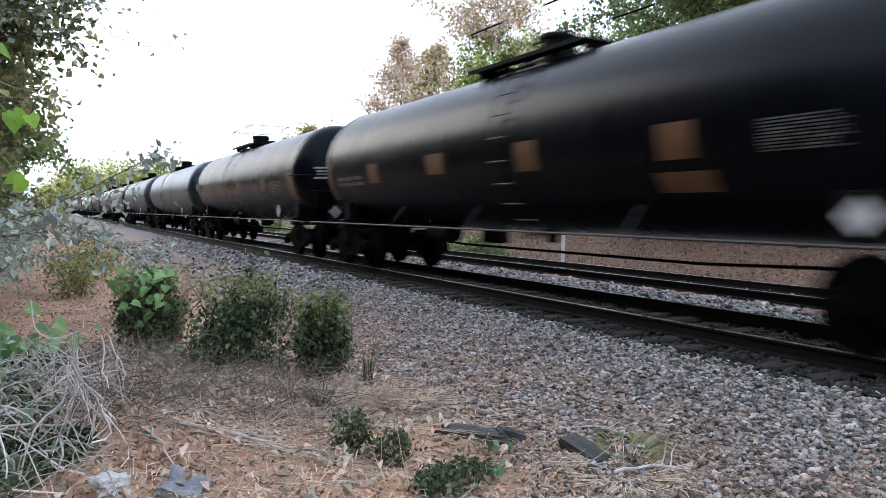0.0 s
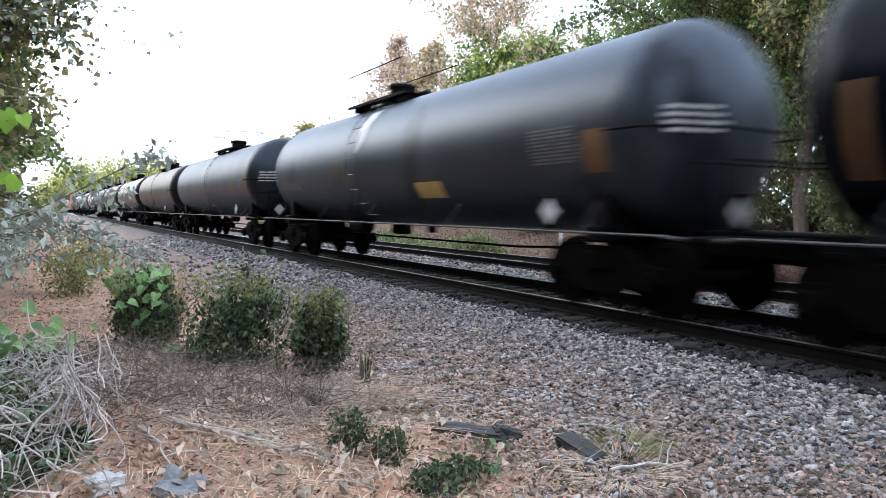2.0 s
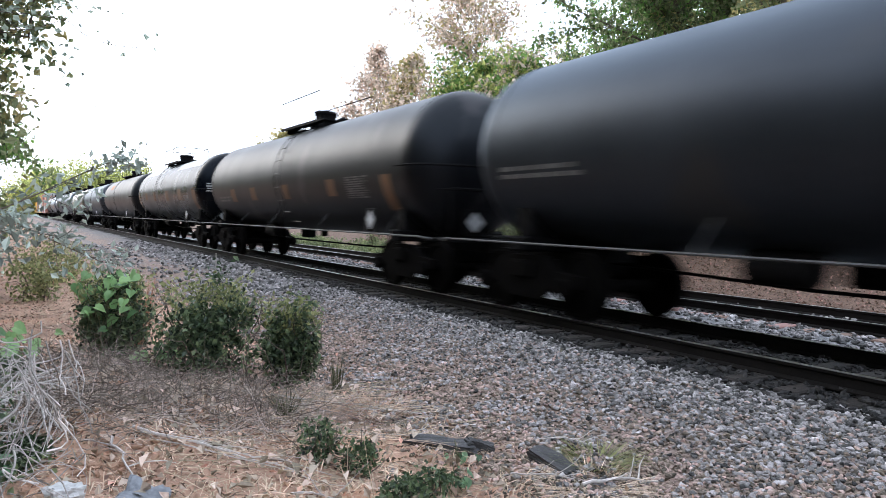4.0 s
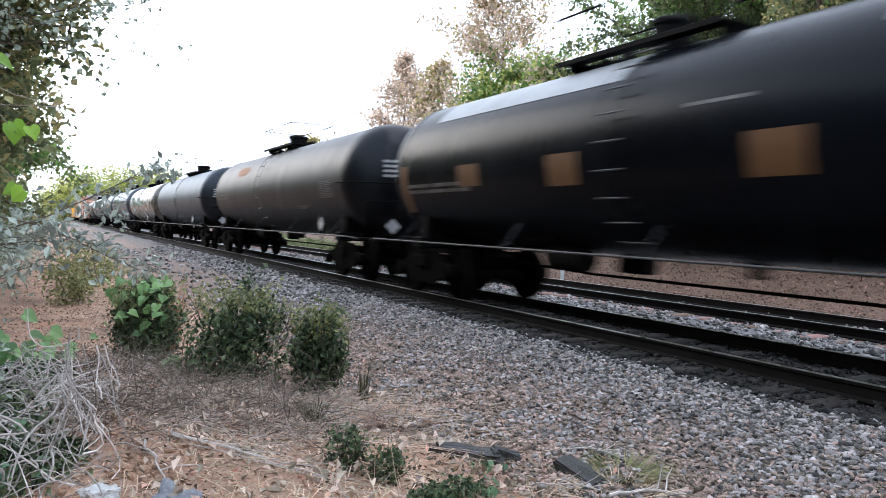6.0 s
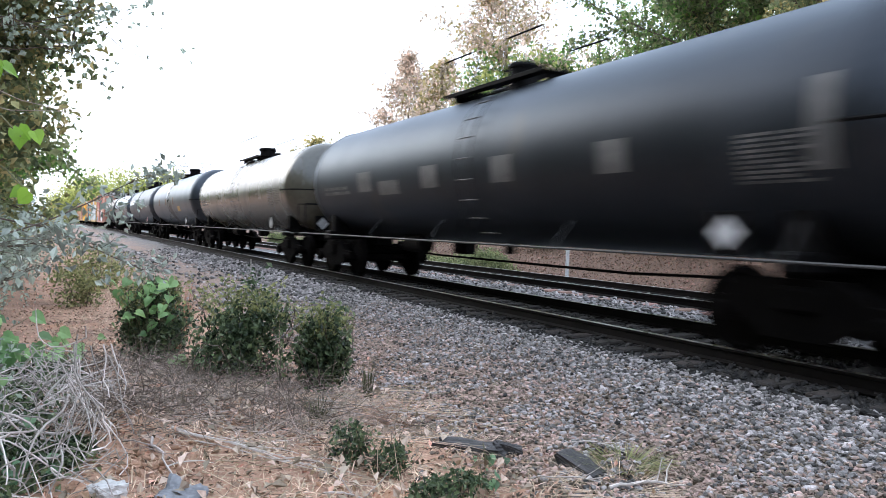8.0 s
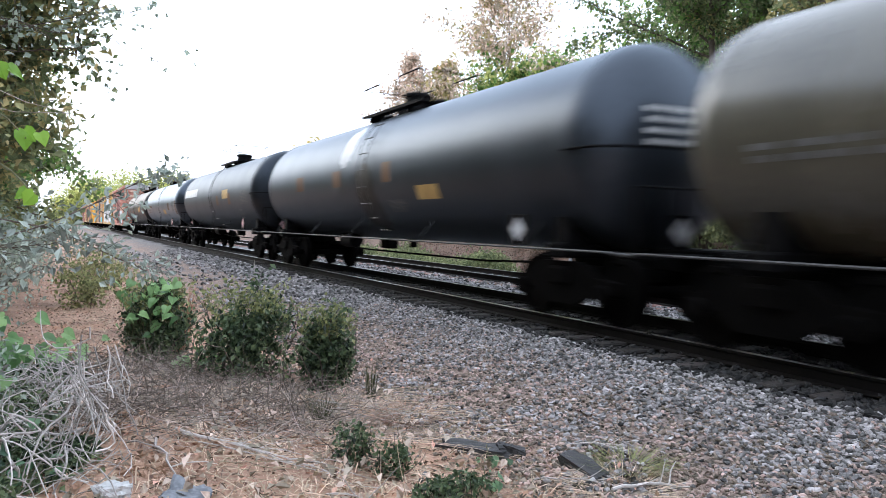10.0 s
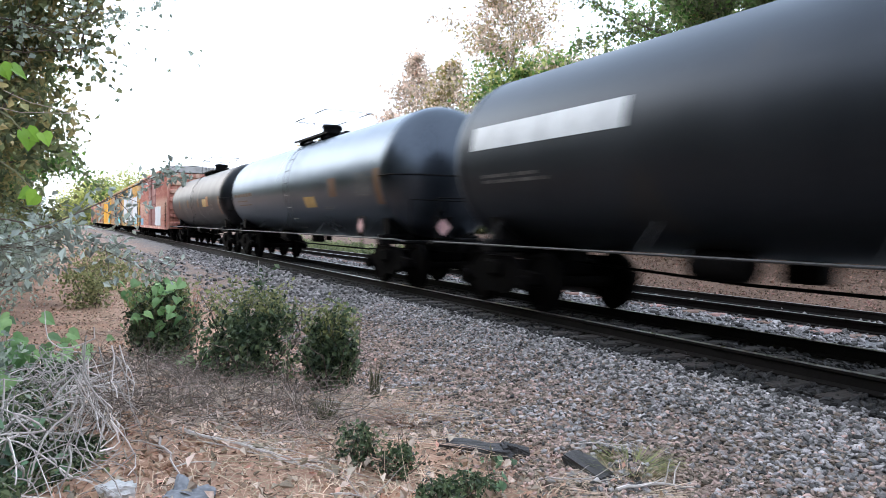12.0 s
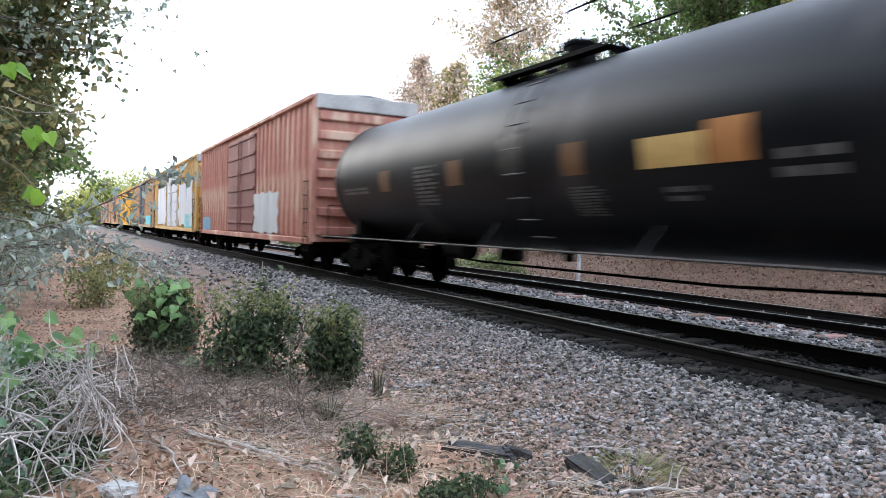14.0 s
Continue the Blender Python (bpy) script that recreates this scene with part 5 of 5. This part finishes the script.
# ---- small things on the verge ----
CLAY = material("orange clay", (0.28, 0.155, 0.1), (0.44, 0.28, 0.19), rough=0.95, scale=4, fine=30, bump=0.8, depth=0.02)
WEED = leaf_material("dark weed blade", (0.05, 0.06, 0.025), (0.12, 0.12, 0.06))
WEED_PALE = leaf_material("pale grass blade", (0.2, 0.22, 0.08), (0.36, 0.36, 0.16))
LEAF_VINE = leaf_material("pale green vine leaf", (0.17, 0.32, 0.12), (0.36, 0.54, 0.24))
RUSSET = leaf_material("russet dry grass blade", (0.22, 0.11, 0.06), (0.4, 0.22, 0.12), leaf=0.2)
LEAF_CREEPER = leaf_material("grey-green creeper leaf", (0.11, 0.22, 0.12), (0.25, 0.4, 0.23))


def bent_path(rng, start, way, length, bend, steps=7, sag=0.0):
    p, d = Vector(start), Vector(way).normalized()
    out = [p.copy()]
    for i in range(steps):
        d = (d + Vector(rng.normal(size=3)) * bend + Vector((0, 0, -sag))).normalized()
        p = p + d * length / steps
        low = ground_z(p.x, p.y) + 0.012
        if p.z < low:
            p.z = low
        out.append(p.copy())
    return out


def vine_tangle():
    """Bleached bare vines heaped on the bank, some arching over."""
    rng = np.random.default_rng(81)
    g = Geo()
    for i in range(240):
        x, y = rng.uniform(-0.8, 0.3), rng.uniform(4.5, 7.6)
        a = Vector((x, y, ground_z(x, y) + rng.uniform(0.0, 0.3)))
        c = a + Vector((rng.normal() * 0.5, rng.normal() * 0.5, 0))
        c.x = min(c.x, 0.4)
        c.z = ground_z(c.x, c.y) + rng.uniform(0.0, 0.35)
        m = (a + c) / 2 + Vector((rng.normal() * 0.2, rng.normal() * 0.2, rng.uniform(0.1, 0.6)))
        s = Vector(rng.normal(size=3)) * 0.12
        path = []
        for k in range(11):
            u = k / 10
            p = a * (1 - u) ** 2 + m * 2 * u * (1 - u) + c * u * u + s * math.sin(3 * math.pi * u) * 0.5
            px, py = site(p.x, p.y)
            path.append((px, py, max(p.z - 0.08, ground_z(px, py) + 0.01)))
        r = float(rng.choice([0.0028, 0.0042, 0.006, 0.009], p=[0.3, 0.35, 0.25, 0.1]))
        g.tube(path, r, 6, end=r * 0.6)
    for i in range(12):
        x, y = 0.28 + rng.normal() * 0.08, 5.2 + rng.normal() * 0.12
        top = ground_z(x, y) + rng.uniform(0.5, 0.75)
        g.tube(bent_path(rng, (x - rng.uniform(0, 0.25), y, top), (0.2, -0.1, -1), rng.uniform(0.5, 0.8), 0.24, 9), 0.0055, 5, end=0.003)
    tagged(new("vine_tangle", raw_mesh("vine_tangle", g.v, g.f, DEAD_WOOD)), "heap of bleached bare vine stems on the bank", "dead vines", kind="stuff")
    g = Geo()
    for i in range(2400):
        x, y = rng.uniform(0.15, 2.7), rng.uniform(4.9, 8.2)
        z = ground_z(x, y) + abs(rng.normal()) * 0.07
        w = (rng.normal(), rng.normal(), rng.normal() * 0.4 + 0.2)
        g.tube(bent_path(rng, (x, y, z), w, rng.uniform(0.15, 0.5), 0.22, 5, 0.05), rng.uniform(0.0012, 0.0034), 4, end=0.001)
    tagged(new("dead_brush", raw_mesh("dead_brush", g.v, g.f, BRUSH)), "matted grey-brown dead brush below the shrubs", "dead brush", kind="stuff")


def dark_brush():
    """Dark dead twigs standing loosely over one another below the shrubs, with curled pale leaves caught in them."""
    rng = np.random.default_rng(84)
    g = Geo()
    for i in range(1300):
        x, y = site(rng.uniform(0.1, 2.2), 5.2 + 2.9 * rng.uniform())
        z = ground_z(x, y) + abs(rng.normal()) * 0.09
        g.tube(bent_path(rng, (x, y, z), (rng.normal(), rng.normal(), rng.normal() * 0.5 + 0.25), rng.uniform(0.12, 0.45), 0.25, 5, 0.04), rng.uniform(0.002, 0.0055), 4, end=0.0015)
    tagged(new("dead_brush", raw_mesh("dead_brush", g.v, g.f, BARK)), "loose dark dead twigs below the shrubs", "dead brush", kind="stuff")
    pts = []
    for i in range(900):
        x, y = site(rng.uniform(0.1, 3.0), 3.6 + 4.4 * rng.uniform())
        pts.append((x, y, ground_z(x, y) + 0.02 + 0.05 * rng.uniform()))
    v, f = leaf_cloud(np.array(pts), 0.05, rng, upward=0.6, fold=0.4)
    tagged(new("leaf_litter", raw_mesh("leaf_litter", v, f, PALE_LITTER)), "curled pale dry leaves caught in the brush", "leaf litter", kind="stuff")


PALE_LITTER = material("curled pale dry leaves", (0.3, 0.22, 0.16), (0.62, 0.52, 0.42), rough=0.9, scale=3, fine=40, bump=0, random_by="island", spread=0.5)
dark_brush()
BRUSH = material("grey-brown dead twigs", (0.2, 0.155, 0.13), (0.5, 0.42, 0.36), rough=0.9, scale=3, fine=40, bump=0, random_by="island", spread=0.5)
vine_tangle()


def fallen_sticks():
    rng = np.random.default_rng(82)
    spots = [((0.78, 5.16), (1.66, 4.37), 0.012), ((0.85, 5.1), (1.95, 4.3), 0.006), ((0.9, 5.0), (1.9, 4.05), 0.005), ((1.0, 5.05), (2.1, 4.45), 0.004), ((2.16, 6.6), (3.5, 5.1), 0.007), ((2.2, 6.4), (3.3, 5.3), 0.005),
             ((2.25, 6.2), (2.75, 5.5), 0.009), ((3.3, 3.48), (3.9, 3.3), 0.014), ((3.0, 3.9), (3.4, 3.5), 0.007), ((0.66, 5.1), (0.72, 4.5), 0.011), ((1.25, 5.6), (1.2, 4.7), 0.005), ((3.6, 4.3), (4.0, 3.9), 0.006), ((2.35, 5.2), (3.0, 4.7), 0.006), ((1.5, 4.0), (1.75, 3.75), 0.008), ((0.6, 5.9), (1.3, 5.3), 0.006), ((1.3, 6.3), (1.9, 5.9), 0.005)]
    for (xa, ya), (xb, yb), r in spots:
        (xa, ya), (xb, yb) = site(xa, ya), site(xb, yb)
        path = []
        for i in range(8):
            u = i / 7
            x, y = xa + (xb - xa) * u + rng.normal() * 0.012, ya + (yb - ya) * u + rng.normal() * 0.012
            path.append((x, y, ground_z(x, y) + r + 0.025 * math.sin(math.pi * u) + 0.01))
        g = Geo().tube(path, r, 7, end=r * 0.4)
        for k in (2, 4, 5):
            if rng.uniform() < 0.7:
                g.tube(bent_path(rng, path[k], (xb - xa + rng.normal() * 0.4, yb - ya + rng.normal() * 0.4, 0.25), rng.uniform(0.15, 0.35), 0.15, 4), r * 0.5, 5, end=r * 0.2)
        me = g.mesh("stick", True)
        me.materials.append(DEAD_WOOD)
        tagged(new("stick", me), "bleached fallen stick lying on the dirt", "stick", group="fallen sticks")
    for x, y, h in ((1.9, 4.1, 0.55), (2.0, 3.9, 0.4), (2.35, 3.75, 0.42), (1.35, 5.4, 0.4), (2.28, 3.95, 0.3), (2.0, 6.7, 0.75), (1.2, 5.5, 0.3)):
        x, y = site(x, y)
        g = Geo().tube(bent_path(rng, (x, y, ground_z(x, y) - 0.02), (rng.normal() * 0.08, rng.normal() * 0.08, 1), h, 0.05, 6), 0.0032, 5, end=0.0012)
        me = g.mesh("dry_stalk", True)
        me.materials.append(STRAW)
        tagged(new("dry_stalk", me), "thin upright dry weed stalk", "dry stalk", group="dry stalks")


fallen_sticks()


def long_straw():
    """Long pale stems lying loosely across the dirt and the edge of the gravel."""
    rng = np.random.default_rng(85)
    g = Geo()
    for i in range(170):
        near = i % 3
        x, y = (rng.uniform(1.9, 3.3), rng.uniform(5.0, 6.7)) if near else (rng.uniform(0.8, 2.6), rng.uniform(3.7, 5.4))
        x, y = site(x, y)
        a = rng.normal() * 0.45 - 0.75
        z = ground_z(x, y) + 0.02 + 0.05 * rng.uniform()
        g.tube(bent_path(rng, (x, y, z), (math.cos(a), math.sin(a), 0.06 * rng.normal()), rng.uniform(0.25, 0.85), 0.05, 6), rng.uniform(0.0015, 0.0034), 4, end=0.001)
    tagged(new("straw_stems", raw_mesh("straw_stems", g.v, g.f, STRAW)), "long pale dry stems lying across the dirt", "dry grass", kind="stuff")


long_straw()


def rough_block(name, size, mat, at, label, category, seed, jag=0.12):
    rng = np.random.default_rng(seed)
    bm = bmesh.new()
    bmesh.ops.create_cube(bm, size=1.0)
    bmesh.ops.subdivide_edges(bm, edges=bm.edges[:], cuts=7, use_grid_fill=True)
    o = Vector(rng.uniform(0, 50, 3))
    for v in bm.verts:
        p = v.co.copy()
        r = 1 - 0.16 * max(0, p.length - 0.5)
        k = noise.noise(p * 3 + o) * jag + noise.noise(p * 8 + o) * jag * 0.4
        v.co = Vector((p.x * size[0], p.y * size[1], p.z * size[2])) * (r + k)
    me = bpy.data.meshes.new(name)
    bm.to_mesh(me)
    bm.free()
    me.materials.append(mat)
    ob = tagged(new(name, me), label, category)
    x, y = site(*at.translation.xy)
    ob.matrix_basis = Matrix.Translation((x - at.translation.x, y - at.translation.y, -0.05)) @ at
    return ob


rough_block("timber_chunk", (0.42, 0.15, 0.1), CHAR, pose(3.42, 3.86, -0.39, 4, 8, -88), "broken piece of black weathered tie timber", "timber", 91, 0.2)
rough_block("timber_chunk", (0.55, 0.14, 0.09), CHAR, pose(2.93, 4.6, -0.39, 10, 0, -50), "splintered dark timber piece in the dirt", "timber", 92, 0.25)
rough_block("timber_chunk", (0.2, 0.13, 0.09), CHAR, pose(3.16, 4.42, -0.38, 0, 14, -20), "short dark timber offcut in the dirt", "timber", 97, 0.3)
rough_block("rock", (0.25, 0.2, 0.14), ROCK, pose(0.7, 4.2, -0.27, 14, 12, -35), "jagged blue-grey rock on the dirt", "rock", 93, 0.32)
rough_block("rock", (0.16, 0.13, 0.09), PALE_ROCK, pose(0.33, 4.34, -0.2, 0, 5, 20), "small pale rock on the dirt", "rock", 94, 0.4)
scatter_stones("clay_crumbs", "crumbled orange clay clods on the verge", 1500, (0.1, 2.0, 4.6, 6.6), 0.03, 66, CLAY, lambda x, y: ramp01(noise.noise((x * 2, y * 2, 2.0)), -0.1, 0.35))


def tuft(x, y, h, spread, n, mat, label, seed):
    rng = np.random.default_rng(seed)
    v, f = [], []
    x, y = site(x, y)
    z = ground_z(x, y) - 0.01
    for i in range(n):
        a, r = rng.uniform(0, 6.28), spread * rng.uniform() ** 0.5 * 0.5
        p = Vector((x + r * math.cos(a), y + r * math.sin(a), z))
        d = Vector((math.cos(a) * spread, math.sin(a) * spread, h)) * rng.uniform(0.6, 1.1)
        s = Vector((-math.sin(a), math.cos(a), 0)) * rng.uniform(0.0015, 0.004)
        q, e = p + d * 0.55 + Vector((0, 0, h * 0.08)), p + d
        o = len(v)
        v += [tuple(p - s), tuple(p + s), tuple(q + s * 0.8), tuple(q - s * 0.8), tuple(e)]
        f += [(o, o + 1, o + 2, o + 3), (o + 3, o + 2, o + 4)]
    tagged(new("grass_tuft", raw_mesh("grass_tuft", v, f, mat)), label, "grass tuft")


tuft(2.86, 6.42, 0.42, 0.07, 70, WEED, "dark spiky weed in the gravel", 101)
tuft(2.85, 5.6, 0.12, 0.3, 420, RUSSET, "flattened russet grass tuft", 102)
tuft(1.5, 9.3, 0.95, 0.2, 160, RUSSET, "tall brown seeding weed behind the shrubs", 103)
tuft(1.55, 6.5, 0.14, 0.3, 160, STRAW, "dry straw-coloured grass tuft", 104)
tuft(2.15, 5.9, 0.25, 0.15, 160, WEED, "small olive grass tuft", 105)
tuft(3.75, 3.75, 0.1, 0.32, 260, WEED_PALE, "pale green grass tuft in the gravel", 106)
tuft(3.4, 3.45, 0.07, 0.4, 260, STRAW, "flattened straw-coloured grass in the gravel", 108)
tuft(0.5, 6.6, 0.16, 0.3, 140, STRAW, "dry straw-coloured grass tuft", 107)


def vine_plant(label, places, size, mat, seed, face=(0.2, -0.6, 0.75), stalks=True, hang=False):
    """Broad-leaved creeper: each plant's leaves stand on thin stalks."""
    rng = np.random.default_rng(seed)
    for cx, cy, cz, r, h, n in places:
        (cx, cy), cz = site(cx, cy), cz - 0.07
        t = tagged(new("vine"), label, "vine", group=label)
        pts = [(cx + rng.normal() * r * 0.5, cy + rng.normal() * r * 0.5, cz + rng.uniform(-0.5, 0.5) * h) for _ in range(n)]
        part("foliage", lobed_leaves(pts, size, rng, mat, "foliage", face), mat, t)
        g = Geo()
        low = ground_z(cx, cy)
        for p in pts:
            if stalks:
                a = (cx + rng.normal() * r * 0.2, cy + rng.normal() * r * 0.2, max(low, p[2] - 0.25 - 0.2 * rng.uniform()))
                m = ((a[0] + p[0]) / 2, (a[1] + p[1]) / 2 + 0.03, (a[2] + p[2]) / 2 + 0.05)
                g.tube([a, m, p], 0.003, 5, end=0.002)
        if hang:
            g.tube([(cx - 0.6, cy + 0.25, cz + 0.35), (cx - 0.25, cy + 0.1, cz + 0.2), (cx - 0.05, cy + 0.03, cz + 0.06), (cx, cy, cz)], 0.004, 6, end=0.002)
        else:
            g.tube([(cx, cy, low - 0.02), (cx + 0.02, cy, (low + cz) / 2), (cx, cy + 0.02, cz + 0.1)], 0.006, 6, end=0.003)
        part("vine_stem", g.mesh("vine_stem", True), VINE_STEM, t)


VINE_STEM = material("green-brown vine stem", (0.08, 0.09, 0.04), (0.2, 0.18, 0.1), rough=0.8, scale=4, fine=30)
vine_plant("broad-leaved creeper over a dark shrub", [(1.08, 8.2, 0.62, 0.4, 0.3, 34), (1.45, 7.85, -0.1, 0.22, 0.2, 16), (0.92, 8.15, 0.3, 0.36, 0.5, 24)], 0.105, LEAF_VINE, 111)
vine_plant("grey-green broad-leaved creeper on the bank", [(-0.45, 7.3, 0.25, 0.35, 0.7, 30), (-0.15, 7.6, 0.1, 0.4, 0.3, 26), (0.15, 7.9, 0.02, 0.35, 0.2, 18), (-0.5, 6.2, 0.35, 0.3, 0.6, 18)], 0.115, LEAF_VINE, 112)
vine_plant("light green vine leaves close by", [(-0.18, 2.45, 1.86, 0.06, 0.1, 3), (-0.06, 2.55, 1.62, 0.05, 0.06, 3), (-0.05, 2.6, 1.46, 0.04, 0.05, 2)], 0.056, LEAF_LIGHT, 113, face=(0.1, -0.9, 0.3), stalks=False, hang=True)
vine_plant("dark ground creeper beneath the dead vines", [(-0.05, 4.75, -0.12, 0.2, 0.12, 9), (-0.35, 4.7, -0.05, 0.25, 0.2, 14), (-0.3, 5.3, 0.0, 0.25, 0.2, 12), (2.55, 3.85, -0.32, 0.16, 0.1, 14), (2.9, 4.35, -0.36, 0.12, 0.08, 8)], 0.06, LEAF_CREEPER, 114)
shrub_row("dark creeping foliage beneath the dead vines", [(-0.3, 5.6, 0.5, 0.3), (-0.25, 6.6, 0.5, 0.3), (-0.35, 4.9, 0.45, 0.28), (-0.55, 4.3, 0.4, 0.3), (-0.1, 7.4, 0.4, 0.25), (0.1, 5.1, 0.25, 0.15)], LEAF_DARK, 0.032, 1300, 56)
shrub_row("grey-green privet sprays low on the bank", [(-0.7, 5.0, 0.35, 0.5), (-0.75, 4.4, 0.3, 0.4), (-0.6, 6.0, 0.4, 0.9)], LEAF_GREY, 0.03, 900, 55)


def leafy_twig(start, way, length, seed, leaf=0.05, per=5, label="dark twig with narrow shiny leaves reaching over the verge"):
    rng = np.random.default_rng(seed)
    t = tagged(new("leafy_twig"), label, "twig", group="reaching twigs")
    g, pts = Geo(), []
    path = bent_path(rng, (*site(*start[:2]), start[2] - 0.08), way, length, 0.08, 9)
    g.tube(path, 0.006, 6, end=0.002)
    for p in path[3:]:
        for k in range(2):
            q = bent_path(rng, p, (way[0] + rng.normal() * 0.5, way[1] + rng.normal() * 0.5, way[2] + rng.normal() * 0.35), 0.2, 0.2, 3)
            g.tube(q, 0.0025, 4, end=0.001)
            for z in q[1:]:
                for m in range(per // 2):
                    pts.append(tuple(z + Vector(rng.normal(size=3)) * 0.025))
    part("branchwork", g.mesh("branchwork", True), BARK, t)["kind"] = "stuff"
    v, f = leaf_cloud(np.array(pts), leaf, rng, long=1.9)
    part("foliage", raw_mesh("foliage", v, f, LEAF_SILVER), LEAF_SILVER, t)


leafy_twig((-0.45, 4.3, 1.26), (0.95, 0.25, 0.03), 1.1, 121, 0.028, 12)
leafy_twig((-0.4, 4.6, 1.4), (0.9, 0.2, -0.12), 0.95, 122, 0.028, 12)
leafy_twig((-0.6, 4.2, 1.15), (0.9, 0.2, 0.1), 0.6, 123, 0.034)
leafy_twig((-0.6, 4.6, 0.95), (0.9, 0.1, 0.15), 0.6, 124, 0.034)


def bare_twigs():
    rng = np.random.default_rng(83)
    for start, way, length in (((-0.25, 5.0, 2.15), (0.8, 0.1, -0.3), 0.75), ((-0.3, 5.0, 2.05), (0.8, 0.1, -0.2), 0.7)):
        g, tips = Geo(), []
        branch(g, rng, (*site(*start[:2]), start[2] - 0.08), way, length, 0.0025, 1, tips, 0.25, 3, 5)
        me = g.mesh("bare_twig", True)
        me.materials.append(BRUSH)
        tagged(new("bare_twig", me), "thin bare twig against the sky", "twig", group="bare twigs")


bare_twigs()


def marker_post(x, y, h, r, label, mat):
    x, y = site(x, y)
    t = tagged(new("marker_post"), label, "post")
    t.location = (x, y, ground_z(x, y))
    part("shaft", Geo().box((0, 0, h / 2 - 0.05), (2 * r, 2 * r, h + 0.1), 0.008).mesh("shaft"), mat, t)
    part("cap", Geo().box((0, 0, h + 0.02), (2.3 * r, 2.3 * r, 0.04), 0.008).mesh("cap"), mat, t)


marker_post(14.3, 17.0, 0.95, 0.045, "short white marker post beside the second track", PLACARD)
marker_post(5.55, 21.3, 0.45, 0.014, "thin weathered stake in the ballast", DEAD_WOOD)


# ---- movement ----
def motions():
    """The train rolls by at a steady speed; its wheels turn with it."""
    for thing, y in MOVERS:
        walk(thing, [(t, pose(XT, y - SPEED * t, 0)) for t in (0.0, 3.5, 7.0, 10.5, 14.0)])
    turn = math.degrees(SPEED / 0.457 / FPS)
    for wheelset in WHEELS:
        p = wheelset.matrix_basis.translation.copy()
        walk(wheelset, [(i / FPS, pose(p.x, p.y, p.z, turn * i % 360)) for i in range(14 * FPS + 1)])


motions()
